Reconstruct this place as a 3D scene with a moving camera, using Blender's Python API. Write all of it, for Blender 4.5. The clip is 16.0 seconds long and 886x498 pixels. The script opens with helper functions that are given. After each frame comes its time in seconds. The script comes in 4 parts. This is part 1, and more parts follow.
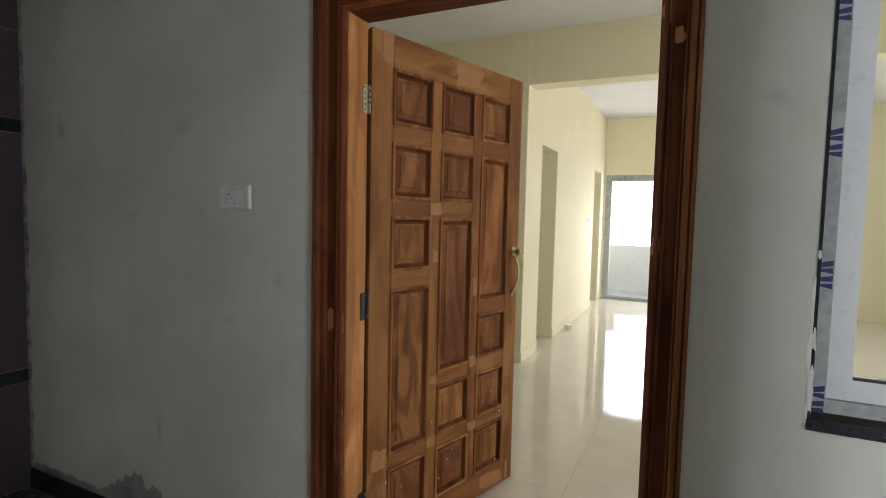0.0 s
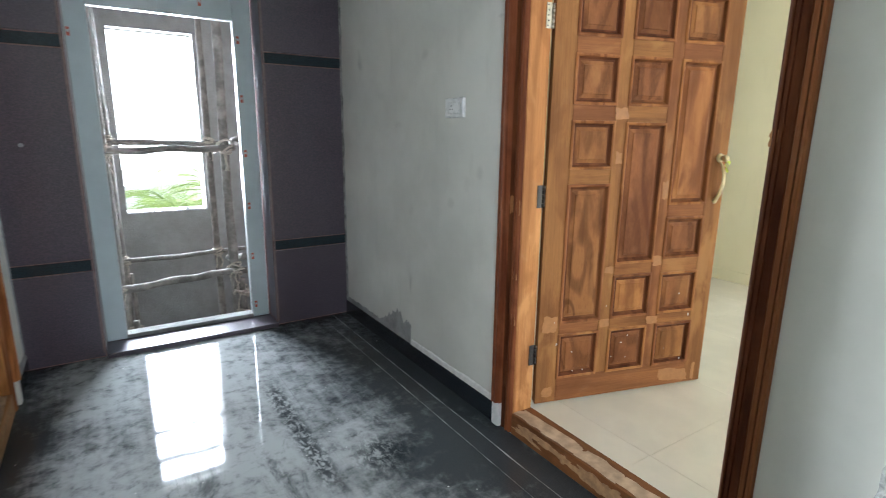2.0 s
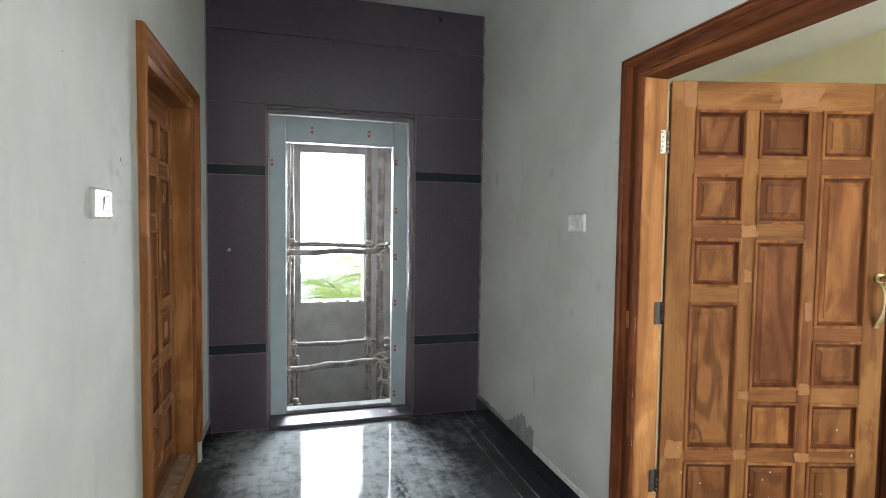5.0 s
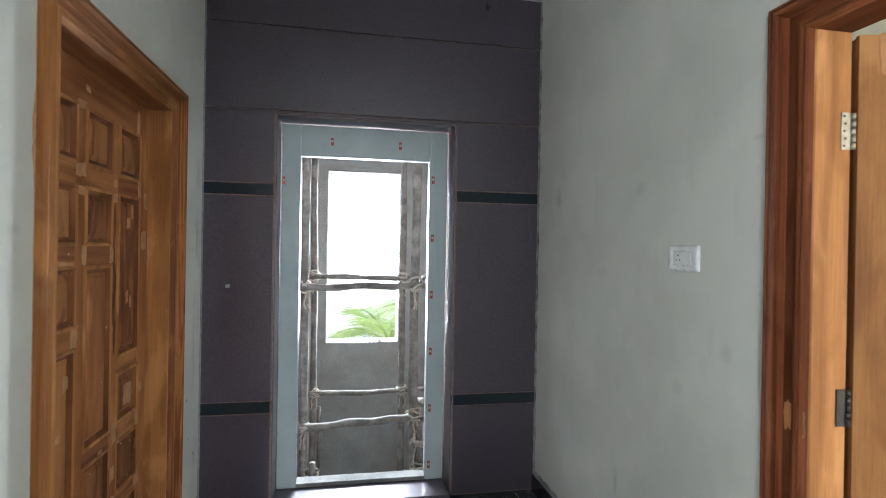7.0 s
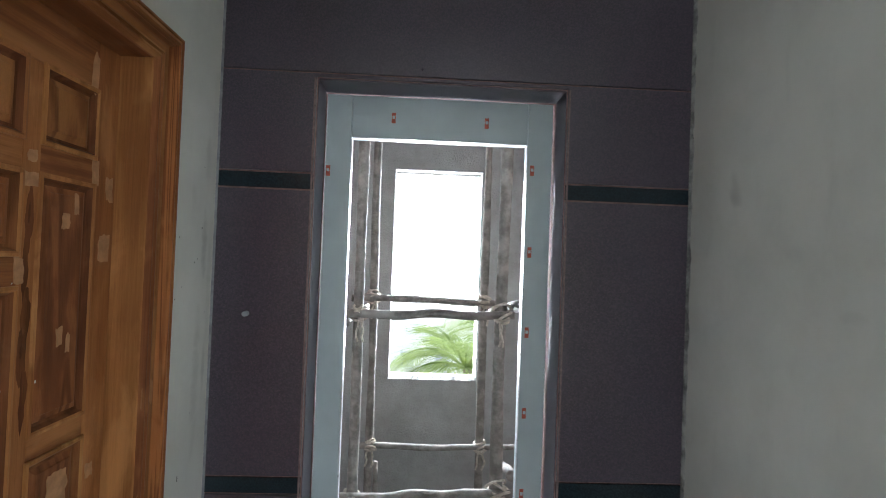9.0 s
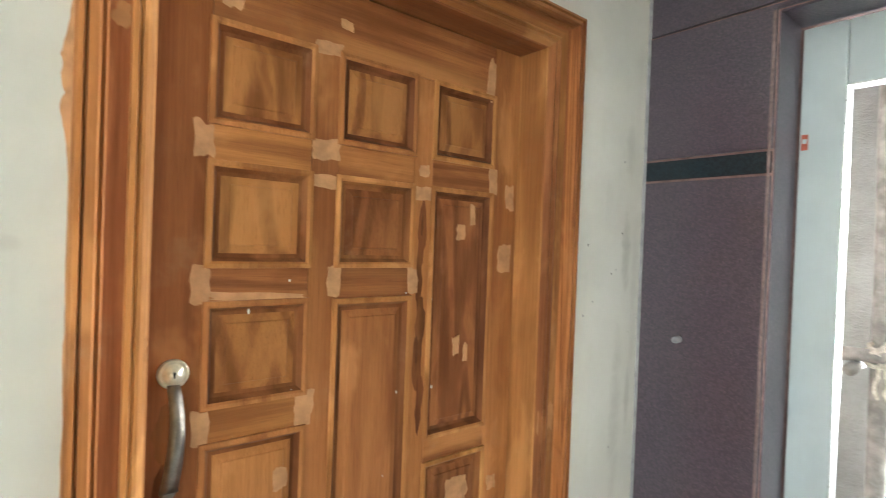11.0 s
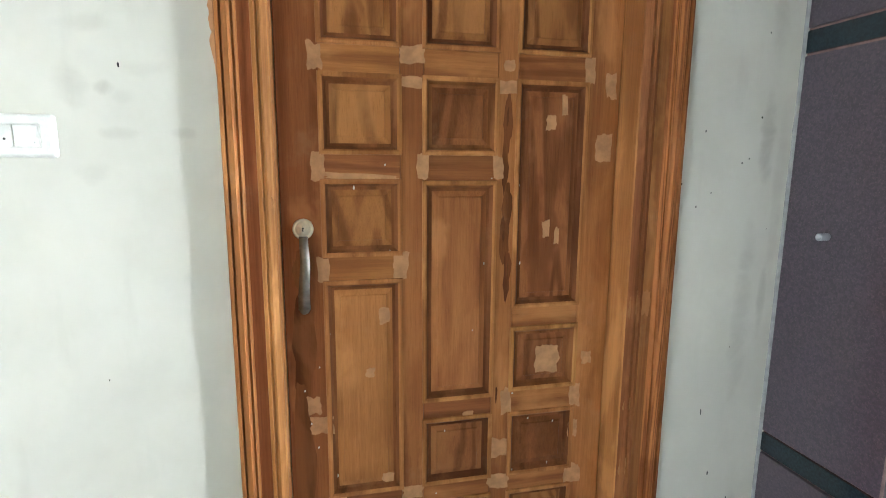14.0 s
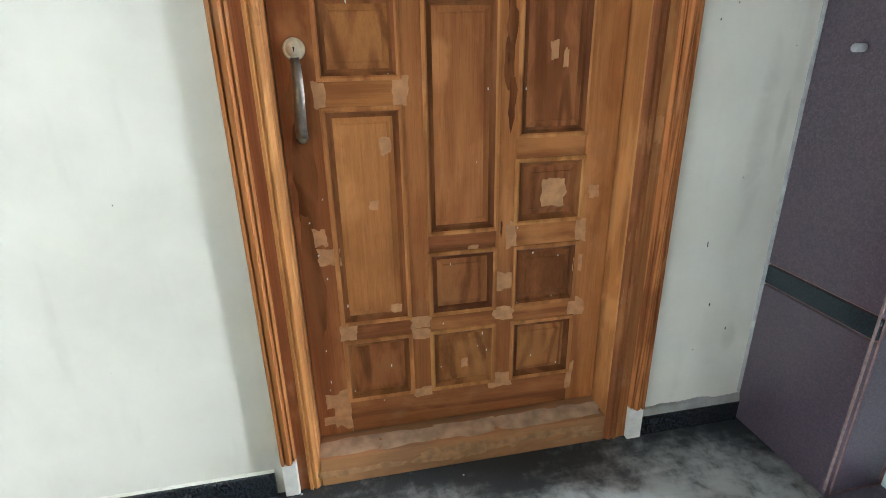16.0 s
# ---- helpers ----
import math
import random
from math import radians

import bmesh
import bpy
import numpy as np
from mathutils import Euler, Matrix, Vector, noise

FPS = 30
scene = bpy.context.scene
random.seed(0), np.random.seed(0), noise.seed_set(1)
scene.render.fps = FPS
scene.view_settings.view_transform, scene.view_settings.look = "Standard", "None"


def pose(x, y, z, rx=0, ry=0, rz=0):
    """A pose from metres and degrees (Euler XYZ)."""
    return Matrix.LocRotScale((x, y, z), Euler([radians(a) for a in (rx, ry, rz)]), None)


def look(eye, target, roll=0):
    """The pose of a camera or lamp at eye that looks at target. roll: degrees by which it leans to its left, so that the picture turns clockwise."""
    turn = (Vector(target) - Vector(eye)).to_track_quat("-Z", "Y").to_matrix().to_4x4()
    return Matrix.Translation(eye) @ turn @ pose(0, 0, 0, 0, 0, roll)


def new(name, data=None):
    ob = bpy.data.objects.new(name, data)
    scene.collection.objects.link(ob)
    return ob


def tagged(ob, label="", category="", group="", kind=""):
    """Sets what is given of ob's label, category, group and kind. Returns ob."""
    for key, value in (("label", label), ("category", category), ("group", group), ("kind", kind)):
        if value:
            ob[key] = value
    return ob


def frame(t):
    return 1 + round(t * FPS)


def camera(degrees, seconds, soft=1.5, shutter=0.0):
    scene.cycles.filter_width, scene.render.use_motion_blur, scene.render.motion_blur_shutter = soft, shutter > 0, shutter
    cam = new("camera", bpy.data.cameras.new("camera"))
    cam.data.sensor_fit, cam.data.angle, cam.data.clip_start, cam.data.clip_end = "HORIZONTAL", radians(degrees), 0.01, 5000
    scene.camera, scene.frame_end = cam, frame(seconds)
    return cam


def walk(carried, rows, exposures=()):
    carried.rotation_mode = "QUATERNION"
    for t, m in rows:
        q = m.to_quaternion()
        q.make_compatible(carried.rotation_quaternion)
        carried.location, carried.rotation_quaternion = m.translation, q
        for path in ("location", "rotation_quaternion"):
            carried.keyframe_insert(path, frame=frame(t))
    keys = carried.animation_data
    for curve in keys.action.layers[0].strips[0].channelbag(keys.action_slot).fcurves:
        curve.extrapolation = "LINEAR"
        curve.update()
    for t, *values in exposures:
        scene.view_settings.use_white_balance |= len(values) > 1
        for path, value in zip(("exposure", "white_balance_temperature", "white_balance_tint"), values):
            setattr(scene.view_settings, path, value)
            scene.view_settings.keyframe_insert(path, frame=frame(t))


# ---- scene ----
cam = camera(80.7, 16.0, soft=0.9, shutter=0.25)
PATH = [
    (0, (0.545, -3.075, 1.477), (2.343, -2.211, 1.345), 1.3),
    (0.5, (0.528, -3.259, 1.464), (2.161, -2.125, 1.24), 2.1),
    (1, (0.442, -3.429, 1.439), (1.905, -2.099, 1.138), 2.6),
    (1.5, (0.442, -3.55, 1.427), (1.773, -2.11, 1.034), 1.7),
    (2, (0.511, -3.699, 1.415), (1.572, -2.063, 0.972), 0.7),
    (2.5, (0.52, -3.823, 1.466), (1.339, -2.052, 1.028), -0.1),
    (3, (0.492, -3.927, 1.479), (1.249, -2.114, 1.109), -0.3),
    (3.5, (0.506, -3.999, 1.485), (1.221, -2.146, 1.247), 0.4),
    (4, (0.549, -4.028, 1.512), (1.167, -2.134, 1.332), 0.9),
    (6.5, (0.65, -3.431, 1.526), (1.128, -1.489, 1.514), 0.7),
    (7, (0.795, -3.178, 1.548), (1.17, -1.213, 1.544), 1.0),
    (7.5, (0.837, -2.892, 1.558), (1.166, -0.919, 1.583), 1.5),
    (8, (0.849, -2.642, 1.573), (1.121, -0.661, 1.618), 2.1),
    (10.5, (0.913, -1.768, 1.546), (-0.11, -0.05, 1.498), 1.7),
    (11, (0.979, -1.7, 1.599), (-0.569, -0.435, 1.575), 2.1),
    (11.5, (1.116, -1.682, 1.621), (-0.595, -0.648, 1.658), 0.9),
    (12, (1.256, -1.611, 1.626), (-0.555, -0.763, 1.685), 1.1),
    (12.5, (1.3, -1.481, 1.592), (-0.579, -0.796, 1.577), 1.9),
    (13, (1.323, -1.428, 1.573), (-0.595, -0.874, 1.448), 1.5),
    (13.5, (1.333, -1.421, 1.552), (-0.594, -0.931, 1.336), 0.9),
    (14, (1.351, -1.407, 1.513), (-0.573, -0.969, 1.185), 0.4),
    (14.5, (1.358, -1.4, 1.447), (-0.554, -0.995, 1.021), -0.1),
    (15, (1.361, -1.399, 1.403), (-0.529, -1.01, 0.877), -0.5),
    (15.5, (1.374, -1.386, 1.359), (-0.484, -1.019, 0.715), -0.9),
    (16, (1.365, -1.379, 1.333), (-0.463, -1.018, 0.607), -1.1),
]
walk(cam, [(t, look(eye, target, roll)) for t, eye, target, roll in PATH],
     exposures=[(0.0, -0.25, 6300, 16), (0.5, 0.55, 6200, 14), (1.0, 0.80, 6000, 11), (2.0, 0.95, 5750, 10), (3.5, 0.84, 6150, 10), (7.0, 1.0, 5850, 10), (8.2, 1.08, 5850, 11),
                (10.3, 0.05, 6150, 13), (10.5, 0.32, 6350, 19), (10.8, 1.4, 6450, 10), (11.0, 2.2, 6450, 10), (11.5, 2.2, 6350, 9), (12.5, 2.1, 6200, 9), (13.5, 1.96, 6000, 9), (16.0, 1.88, 5950, 9)])

# world, sun, the light of the openings and two added fill lamps
world = bpy.data.worlds.new("overcast")
scene.world = world
world.use_nodes = True
wn = world.node_tree.nodes
sky = wn.new("ShaderNodeTexSky")
sky.sky_type = "NISHITA"
sky.sun_disc = False
sky.sun_elevation, sky.sun_rotation = radians(60), radians(290)
wn["Background"].inputs["Strength"].default_value = 0.15
world.node_tree.links.new(sky.outputs["Color"], wn["Background"].inputs["Color"])
sun = new("sun", bpy.data.lights.new("sun", "SUN"))
sun.data.energy, sun.data.angle, sun.data.color = 5.0, radians(12), (1.0, 0.97, 0.92)
sun.matrix_world = look((-12, 4, 22), (0, 0, 0))


def area_lamp(name, eye, target, width, height, watts, colour=(0.95, 0.98, 1.0)):
    lamp = new(name, bpy.data.lights.new(name, "AREA"))
    lamp.data.shape, lamp.data.size, lamp.data.size_y = "RECTANGLE", width, height
    lamp.data.energy, lamp.data.color = watts, colour
    lamp.matrix_world = look(eye, target)
    return lamp


area_lamp("shaft_window_light", (0.98, 1.98, 1.45), (0.98, 0, 1.2), 0.6, 1.5, 125)
area_lamp("hall_window_light", (9.95, -2.9, 1.4), (2, -2.9, 1.0), 2.0, 2.0, 74)
# added fill: no window is known here, it only brightens the hall
area_lamp("hall_fill_light", (5.0, -7.1, 1.6), (5.0, 0, 1.2), 2.4, 1.5, 92)
# added fill out of view, brightens the right wall and the granite
area_lamp("landing_fill_light", (-0.72, -5.35, 1.5), (1.28, -3.35, 1.45), 1.6, 2.0, 78)


# ---- materials ----
def tree(name, rough=0.6, metal=0.0):
    m = bpy.data.materials.new(name)
    m.use_nodes = True
    b = m.node_tree.nodes["Principled BSDF"]
    b.inputs["Roughness"].default_value = rough
    b.inputs["Metallic"].default_value = metal
    return m, m.node_tree, b


def node(nt, kind, **values):
    n = nt.nodes.new("ShaderNode" + kind)
    for key, value in values.items():
        sock = n.inputs[int(key[1:])] if key[0] == "i" and key[1:].isdigit() else n.inputs[key.replace("_", " ")]
        if isinstance(value, bpy.types.NodeSocket):
            nt.links.new(value, sock)
        else:
            sock.default_value = value
    return n


def math_node(nt, op, a, b=0.0, clamp=False):
    n = node(nt, "Math", i0=a, i1=b)
    n.operation, n.use_clamp = op, clamp
    return n.outputs[0]


def mixed(nt, fac, a, b):
    n = nt.nodes.new("ShaderNodeMix")
    n.data_type = "RGBA"
    for i, value in ((0, fac), (6, a), (7, b)):
        if isinstance(value, bpy.types.NodeSocket):
            nt.links.new(value, n.inputs[i])
        else:
            n.inputs[i].default_value = value if i == 0 else (*value, 1)
    return n.outputs[2]


def ramp(nt, fac, lo, hi):
    n = node(nt, "MapRange", Value=fac, From_Min=lo, From_Max=hi)
    n.interpolation_type = "SMOOTHSTEP"
    return n.outputs[0]


def where(nt, scale=(1, 1, 1), by_object=False):
    """Object coordinates, stretched, and shifted at random object by object."""
    co = nt.nodes.new("ShaderNodeTexCoord").outputs["Object"]
    if by_object:
        r = nt.nodes.new("ShaderNodeObjectInfo").outputs["Random"]
        off = node(nt, "CombineXYZ", X=math_node(nt, "MULTIPLY", r, 3.7), Y=math_node(nt, "MULTIPLY", r, 9.1), Z=math_node(nt, "MULTIPLY", r, 5.3))
        add = node(nt, "VectorMath", i0=co, i1=off.outputs[0])
        co = add.outputs[0]
    return node(nt, "Mapping", Vector=co, Scale=scale).outputs[0]


def noise_of(nt, co, scale, detail=3.0, rough=0.55, distortion=0.0):
    return node(nt, "TexNoise", Vector=co, Scale=scale, Detail=detail, Roughness=rough, Distortion=distortion).outputs["Fac"]


def bump(nt, bsdf, height, strength=0.3, distance=0.01):
    n = node(nt, "Bump", Height=height, Strength=strength, Distance=distance)
    nt.links.new(n.outputs[0], bsdf.inputs["Normal"])


def colour(nt, bsdf, value):
    if isinstance(value, bpy.types.NodeSocket):
        nt.links.new(value, bsdf.inputs["Base Color"])
    else:
        bsdf.inputs["Base Color"].default_value = (*value, 1)


def plain(name, rgb, rough=0.5, metal=0.0, vary=0.12, scale=14.0, bumps=0.05):
    """A paint, plastic or metal with slight mottling and relief."""
    m, nt, b = tree(name, rough, metal)
    co = where(nt)
    n = noise_of(nt, co, scale, 4)
    colour(nt, b, mixed(nt, ramp(nt, n, 0.3, 0.7), tuple(c * (1 - vary) for c in rgb), tuple(min(1, c * (1 + vary * 0.5)) for c in rgb)))
    nt.links.new(math_node(nt, "ADD", math_node(nt, "MULTIPLY", noise_of(nt, co, scale * 3), 0.2), rough - 0.1), b.inputs["Roughness"])
    bump(nt, b, noise_of(nt, co, scale * 8, 2), bumps, 0.002)
    return m


def wall_putty(name, light, dark, spots=True, stains=()):
    """Wall putty: cloudy, with trowel marks, grey rubbed spots and small holes."""
    m, nt, b = tree(name, 0.85)
    b.inputs["Specular IOR Level"].default_value = 0.12
    co = where(nt)
    cloud = ramp(nt, noise_of(nt, co, 1.7, 5, 0.6), 0.3, 0.72)
    c = mixed(nt, cloud, dark, light)
    streak = noise_of(nt, where(nt, (6, 6, 1.2)), 2.0, 4)
    c = mixed(nt, math_node(nt, "MULTIPLY", ramp(nt, streak, 0.55, 0.8), 0.25), c, tuple(v * 0.8 for v in dark))
    if spots:
        smudge = ramp(nt, noise_of(nt, where(nt, (1, 1, 0.6)), 4.3, 2, 0.4, 0.4), 0.73, 0.80)
        c = mixed(nt, math_node(nt, "MULTIPLY", smudge, 0.5), c, (0.27, 0.27, 0.24))
        v = node(nt, "TexVoronoi", Vector=co, Scale=3.1).outputs["Distance"]
        c = mixed(nt, math_node(nt, "MULTIPLY", math_node(nt, "MULTIPLY", ramp(nt, v, 0.018, 0.010), ramp(nt, noise_of(nt, co, 2.2), 0.5, 0.6)), 0.7), c, (0.10, 0.10, 0.09))
    if stains:
        # rubbed stains: a middle in y and z, a half width and a half height, and a depth
        sep = node(nt, "SeparateXYZ", Vector=co)
        worn = noise_of(nt, co, 9.0, 5, 0.6, 0.5)
        mask = 0.0
        for y, z, wy, wz, depth in stains:
            dy = math_node(nt, "DIVIDE", math_node(nt, "SUBTRACT", sep.outputs[1], y), wy)
            dz = math_node(nt, "DIVIDE", math_node(nt, "SUBTRACT", sep.outputs[2], z), wz)
            far = math_node(nt, "ADD", math_node(nt, "MULTIPLY", dy, dy), math_node(nt, "MULTIPLY", dz, dz))
            far = math_node(nt, "ADD", far, math_node(nt, "MULTIPLY", math_node(nt, "SUBTRACT", worn, 0.5), 4.0))
            mask = math_node(nt, "MAXIMUM", math_node(nt, "MULTIPLY", ramp(nt, far, 1.5, -0.4), depth * 0.75), mask)
        c = mixed(nt, mask, c, (0.33, 0.325, 0.285))
    colour(nt, b, c)
    h = math_node(nt, "ADD", noise_of(nt, co, 7, 5), math_node(nt, "MULTIPLY", noise_of(nt, co, 160, 2), 0.08))
    bump(nt, b, h, 0.10, 0.010)
    return m


def teak(name, scale, tone=1.0, figure=1.0, red=1.0, dusty=0.08, vary=0.22, rings_mix=0.55):
    """Planed teak; scale stretches the figure along the grain. red under 1 is redder."""
    m, nt, b = tree(name, 0.5)
    t, calm = tone * 1.2, min(1.0, rings_mix * 1.6)
    b.inputs["Specular IOR Level"].default_value = 0.14
    co = where(nt, scale, True)
    fine = where(nt, tuple(v * (1.6 if v > 2 else 0.45) for v in scale), True)
    bend = noise_of(nt, co, 0.5, 2, 0.5, 0.25)
    rings = ramp(nt, math_node(nt, "SINE", math_node(nt, "MULTIPLY", bend, 30.0 * figure)), -1.0, 0.4)
    fibre = noise_of(nt, fine, 9.0, 5, 0.75)
    pores = noise_of(nt, fine, 34.0, 3, 0.7)
    tint = noise_of(nt, co, 0.35, 3, 0.55, 0.5)
    figure_mix = math_node(nt, "ADD", math_node(nt, "MULTIPLY", rings, rings_mix), math_node(nt, "MULTIPLY", ramp(nt, fibre, 0.25, 0.75), 0.40), True)
    c = mixed(nt, figure_mix, (0.168 * t, 0.055 * t * red, 0.0181 * t * red), (0.388 * t, 0.147 * t * red, 0.0499 * t * red))
    c = mixed(nt, math_node(nt, "MULTIPLY", ramp(nt, pores, 0.53, 0.70), 0.38), c, (0.13 * t, 0.039 * t * red, 0.0103 * t * red))
    c = mixed(nt, math_node(nt, "MULTIPLY", ramp(nt, tint, 0.53, 0.68), 0.6 * calm), c, (0.12 * t, 0.037 * t * red, 0.0120 * t * red))
    c = mixed(nt, math_node(nt, "MULTIPLY", ramp(nt, tint, 0.42, 0.30), 0.35), c, (0.46 * t, 0.207 * t * red, 0.0714 * t * red))
    blot = noise_of(nt, where(nt, tuple(0.45 if v < 4 else 1.0 for v in scale), True), 6.5, 4, 0.55, 0.4)
    c = mixed(nt, math_node(nt, "MULTIPLY", ramp(nt, blot, 0.51, 0.66), 0.66 * calm), c, (0.155 * t, 0.046 * t * red, 0.0146 * t * red))
    c = mixed(nt, math_node(nt, "MULTIPLY", ramp(nt, blot, 0.46, 0.32), 0.50), c, (0.46 * t, 0.192 * t * red, 0.0714 * t * red))
    r = nt.nodes.new("ShaderNodeObjectInfo").outputs["Random"]
    hsv = node(nt, "HueSaturation", Color=c, Value=node(nt, "MapRange", Value=r, To_Min=1 - vary, To_Max=1 + vary).outputs[0], Hue=node(nt, "MapRange", Value=r, To_Min=0.494, To_Max=0.505).outputs[0])
    dust = ramp(nt, noise_of(nt, where(nt, (1, 1, 1)), 6, 5, 0.65), 0.55, 0.85)
    if dusty > 0.3:
        dust = math_node(nt, "ADD", math_node(nt, "MULTIPLY", dust, 0.5), 0.5)
    c = mixed(nt, math_node(nt, "MULTIPLY", dust, dusty), hsv.outputs[0], (0.5, 0.36, 0.22))
    colour(nt, b, c)
    nt.links.new(math_node(nt, "ADD", math_node(nt, "MULTIPLY", fibre, 0.25), 0.5), b.inputs["Roughness"])
    bump(nt, b, math_node(nt, "ADD", fibre, math_node(nt, "MULTIPLY", pores, 0.4)), 0.18, 0.003)
    return m


def granite(name, dark, light, fleck, rough=0.16, haze=0.15, gloss=0.5, flecks=0.18):
    m, nt, b = tree(name, rough)
    b.inputs["Specular IOR Level"].default_value = gloss
    co = where(nt, (1, 1, 1), True)
    n1 = noise_of(nt, co, 120, 2, 0.6)
    n2 = noise_of(nt, where(nt, (1.0, 1.0, 0.6)), 2.3, 5, 0.62)
    grains = noise_of(nt, co, 210, 1, 0.5)
    c = mixed(nt, ramp(nt, n1, 0.35, 0.68), dark, light)
    c = mixed(nt, math_node(nt, "MULTIPLY", ramp(nt, grains, 0.58, 0.72), flecks), c, fleck)
    c = mixed(nt, math_node(nt, "MULTIPLY", n2, haze), c, (0.20, 0.19, 0.225))
    colour(nt, b, c)
    nt.links.new(math_node(nt, "ADD", math_node(nt, "MULTIPLY", n2, 0.10), rough), b.inputs["Roughness"])
    return m


def dusty_slab():
    """Black polished granite under cement dust, with smears, wiped streaks and crumbs."""
    m, nt, b = tree("dusty_black_granite", 0.15)
    b.inputs["Specular IOR Level"].default_value = 0.30
    co = where(nt)
    big = noise_of(nt, co, 1.6, 5, 0.52, 0.4)
    fine = noise_of(nt, co, 14.0, 6, 0.68, 0.25)
    grit = noise_of(nt, co, 240.0, 2, 0.6)
    streak = noise_of(nt, where(nt, (12.0, 0.7, 1.0)), 2.0, 3, 0.55, 0.3)
    dust = math_node(nt, "ADD", math_node(nt, "MULTIPLY", big, 0.9), math_node(nt, "ADD", math_node(nt, "MULTIPLY", fine, 0.58), math_node(nt, "MULTIPLY", streak, 0.22)))
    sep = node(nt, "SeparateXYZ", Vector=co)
    # the swept margins along the walls, also darkening the floor outside the lift's light
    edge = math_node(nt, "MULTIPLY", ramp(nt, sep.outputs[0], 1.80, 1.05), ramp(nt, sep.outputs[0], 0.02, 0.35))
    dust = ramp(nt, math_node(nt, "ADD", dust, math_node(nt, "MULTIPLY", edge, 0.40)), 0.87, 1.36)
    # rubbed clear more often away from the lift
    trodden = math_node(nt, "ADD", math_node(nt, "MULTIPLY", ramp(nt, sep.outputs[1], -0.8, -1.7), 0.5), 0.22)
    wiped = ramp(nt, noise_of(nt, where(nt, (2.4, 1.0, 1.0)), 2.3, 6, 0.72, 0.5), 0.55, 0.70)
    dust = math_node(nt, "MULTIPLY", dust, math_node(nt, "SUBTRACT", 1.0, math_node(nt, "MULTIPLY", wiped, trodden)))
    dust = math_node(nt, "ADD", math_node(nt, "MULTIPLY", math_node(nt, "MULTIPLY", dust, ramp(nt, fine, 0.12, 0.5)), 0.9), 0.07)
    # a drag mark and a scuffed spot rubbed clear of dust
    rub = noise_of(nt, where(nt, (1.6, 0.8, 1.0)), 26.0, 4, 0.7, 0.6)
    line = math_node(nt, "ABSOLUTE", math_node(nt, "SUBTRACT", sep.outputs[0], 1.165))
    drag = math_node(nt, "MULTIPLY", ramp(nt, line, 0.075, 0.015), math_node(nt, "MULTIPLY", ramp(nt, sep.outputs[1], -0.80, -1.05), ramp(nt, sep.outputs[1], -2.05, -1.75)))
    spot = node(nt, "VectorMath", i0=co, i1=(1.44, -1.82, 0.0))
    spot.operation = "DISTANCE"
    drag = math_node(nt, "MAXIMUM", drag, ramp(nt, spot.outputs["Value"], 0.20, 0.05))
    drag = math_node(nt, "MULTIPLY", drag, ramp(nt, rub, 0.40, 0.56))
    dust = math_node(nt, "MULTIPLY", dust, math_node(nt, "SUBTRACT", 1.0, math_node(nt, "MULTIPLY", drag, 0.85)))
    stone = mixed(nt, ramp(nt, grit, 0.35, 0.7), (0.008, 0.011, 0.014), (0.026, 0.033, 0.038))
    c = mixed(nt, math_node(nt, "MULTIPLY", dust, 0.85), stone, (0.44, 0.46, 0.455))
    crumbs = node(nt, "TexVoronoi", Vector=co, Scale=9.0).outputs["Distance"]
    c = mixed(nt, math_node(nt, "MULTIPLY", ramp(nt, crumbs, 0.045, 0.03), 0.8), c, (0.6, 0.6, 0.58))
    colour(nt, b, c)
    nt.links.new(math_node(nt, "ADD", math_node(nt, "MULTIPLY", dust, 0.035), 0.012), b.inputs["Roughness"])
    bump(nt, b, math_node(nt, "ADD", math_node(nt, "MULTIPLY", fine, 0.5), dust), 0.016, 0.004)
    return m


def rough_cement(name, dark, light, size=5):
    m, nt, b = tree(name, 0.9)
    co = where(nt)
    n = noise_of(nt, co, size, 6, 0.65)
    g = noise_of(nt, co, 60, 5, 0.7)
    c = mixed(nt, ramp(nt, n, 0.3, 0.7), dark, light)
    c = mixed(nt, math_node(nt, "MULTIPLY", ramp(nt, g, 0.55, 0.75), 0.4), c, tuple(v * 0.5 for v in dark))
    colour(nt, b, c)
    bump(nt, b, math_node(nt, "ADD", n, math_node(nt, "MULTIPLY", g, 0.8)), 0.75, 0.014)
    return m


def glass_mat():
    m, nt, b = tree("window_glass", 0.02)
    b.inputs["Transmission Weight"].default_value = 1.0
    b.inputs["IOR"].default_value = 1.45
    colour(nt, b, (0.95, 0.97, 0.96))
    return m


def glow(name, rgb, strength):
    m, nt, b = tree(name)
    colour(nt, b, (0, 0, 0))
    b.inputs["Emission Color"].default_value = (*rgb, 1)
    b.inputs["Emission Strength"].default_value = strength
    return m


def wood_pole():
    m, nt, b = tree("weathered_pole", 0.85)
    co = where(nt, (1, 1, 1), True)
    n = noise_of(nt, co, 9, 5, 0.65)
    c = mixed(nt, ramp(nt, n, 0.35, 0.65), (0.12, 0.11, 0.095), (0.25, 0.235, 0.205))
    colour(nt, b, c)
    bump(nt, b, noise_of(nt, co, 40, 4), 0.6, 0.01)
    return m


def leafy(name, a, z):
    m, nt, b = tree(name, 0.5)
    r = nt.nodes.new("ShaderNodeNewGeometry").outputs["Random Per Island"]
    tone = mixed(nt, r, a, z)
    colour(nt, b, tone)
    thin = node(nt, "BsdfTranslucent", Color=tone)
    mix = node(nt, "MixShader", i0=0.5, i1=b.outputs[0], i2=thin.outputs[0])
    nt.links.new(mix.outputs[0], nt.nodes["Material Output"].inputs["Surface"])
    return m


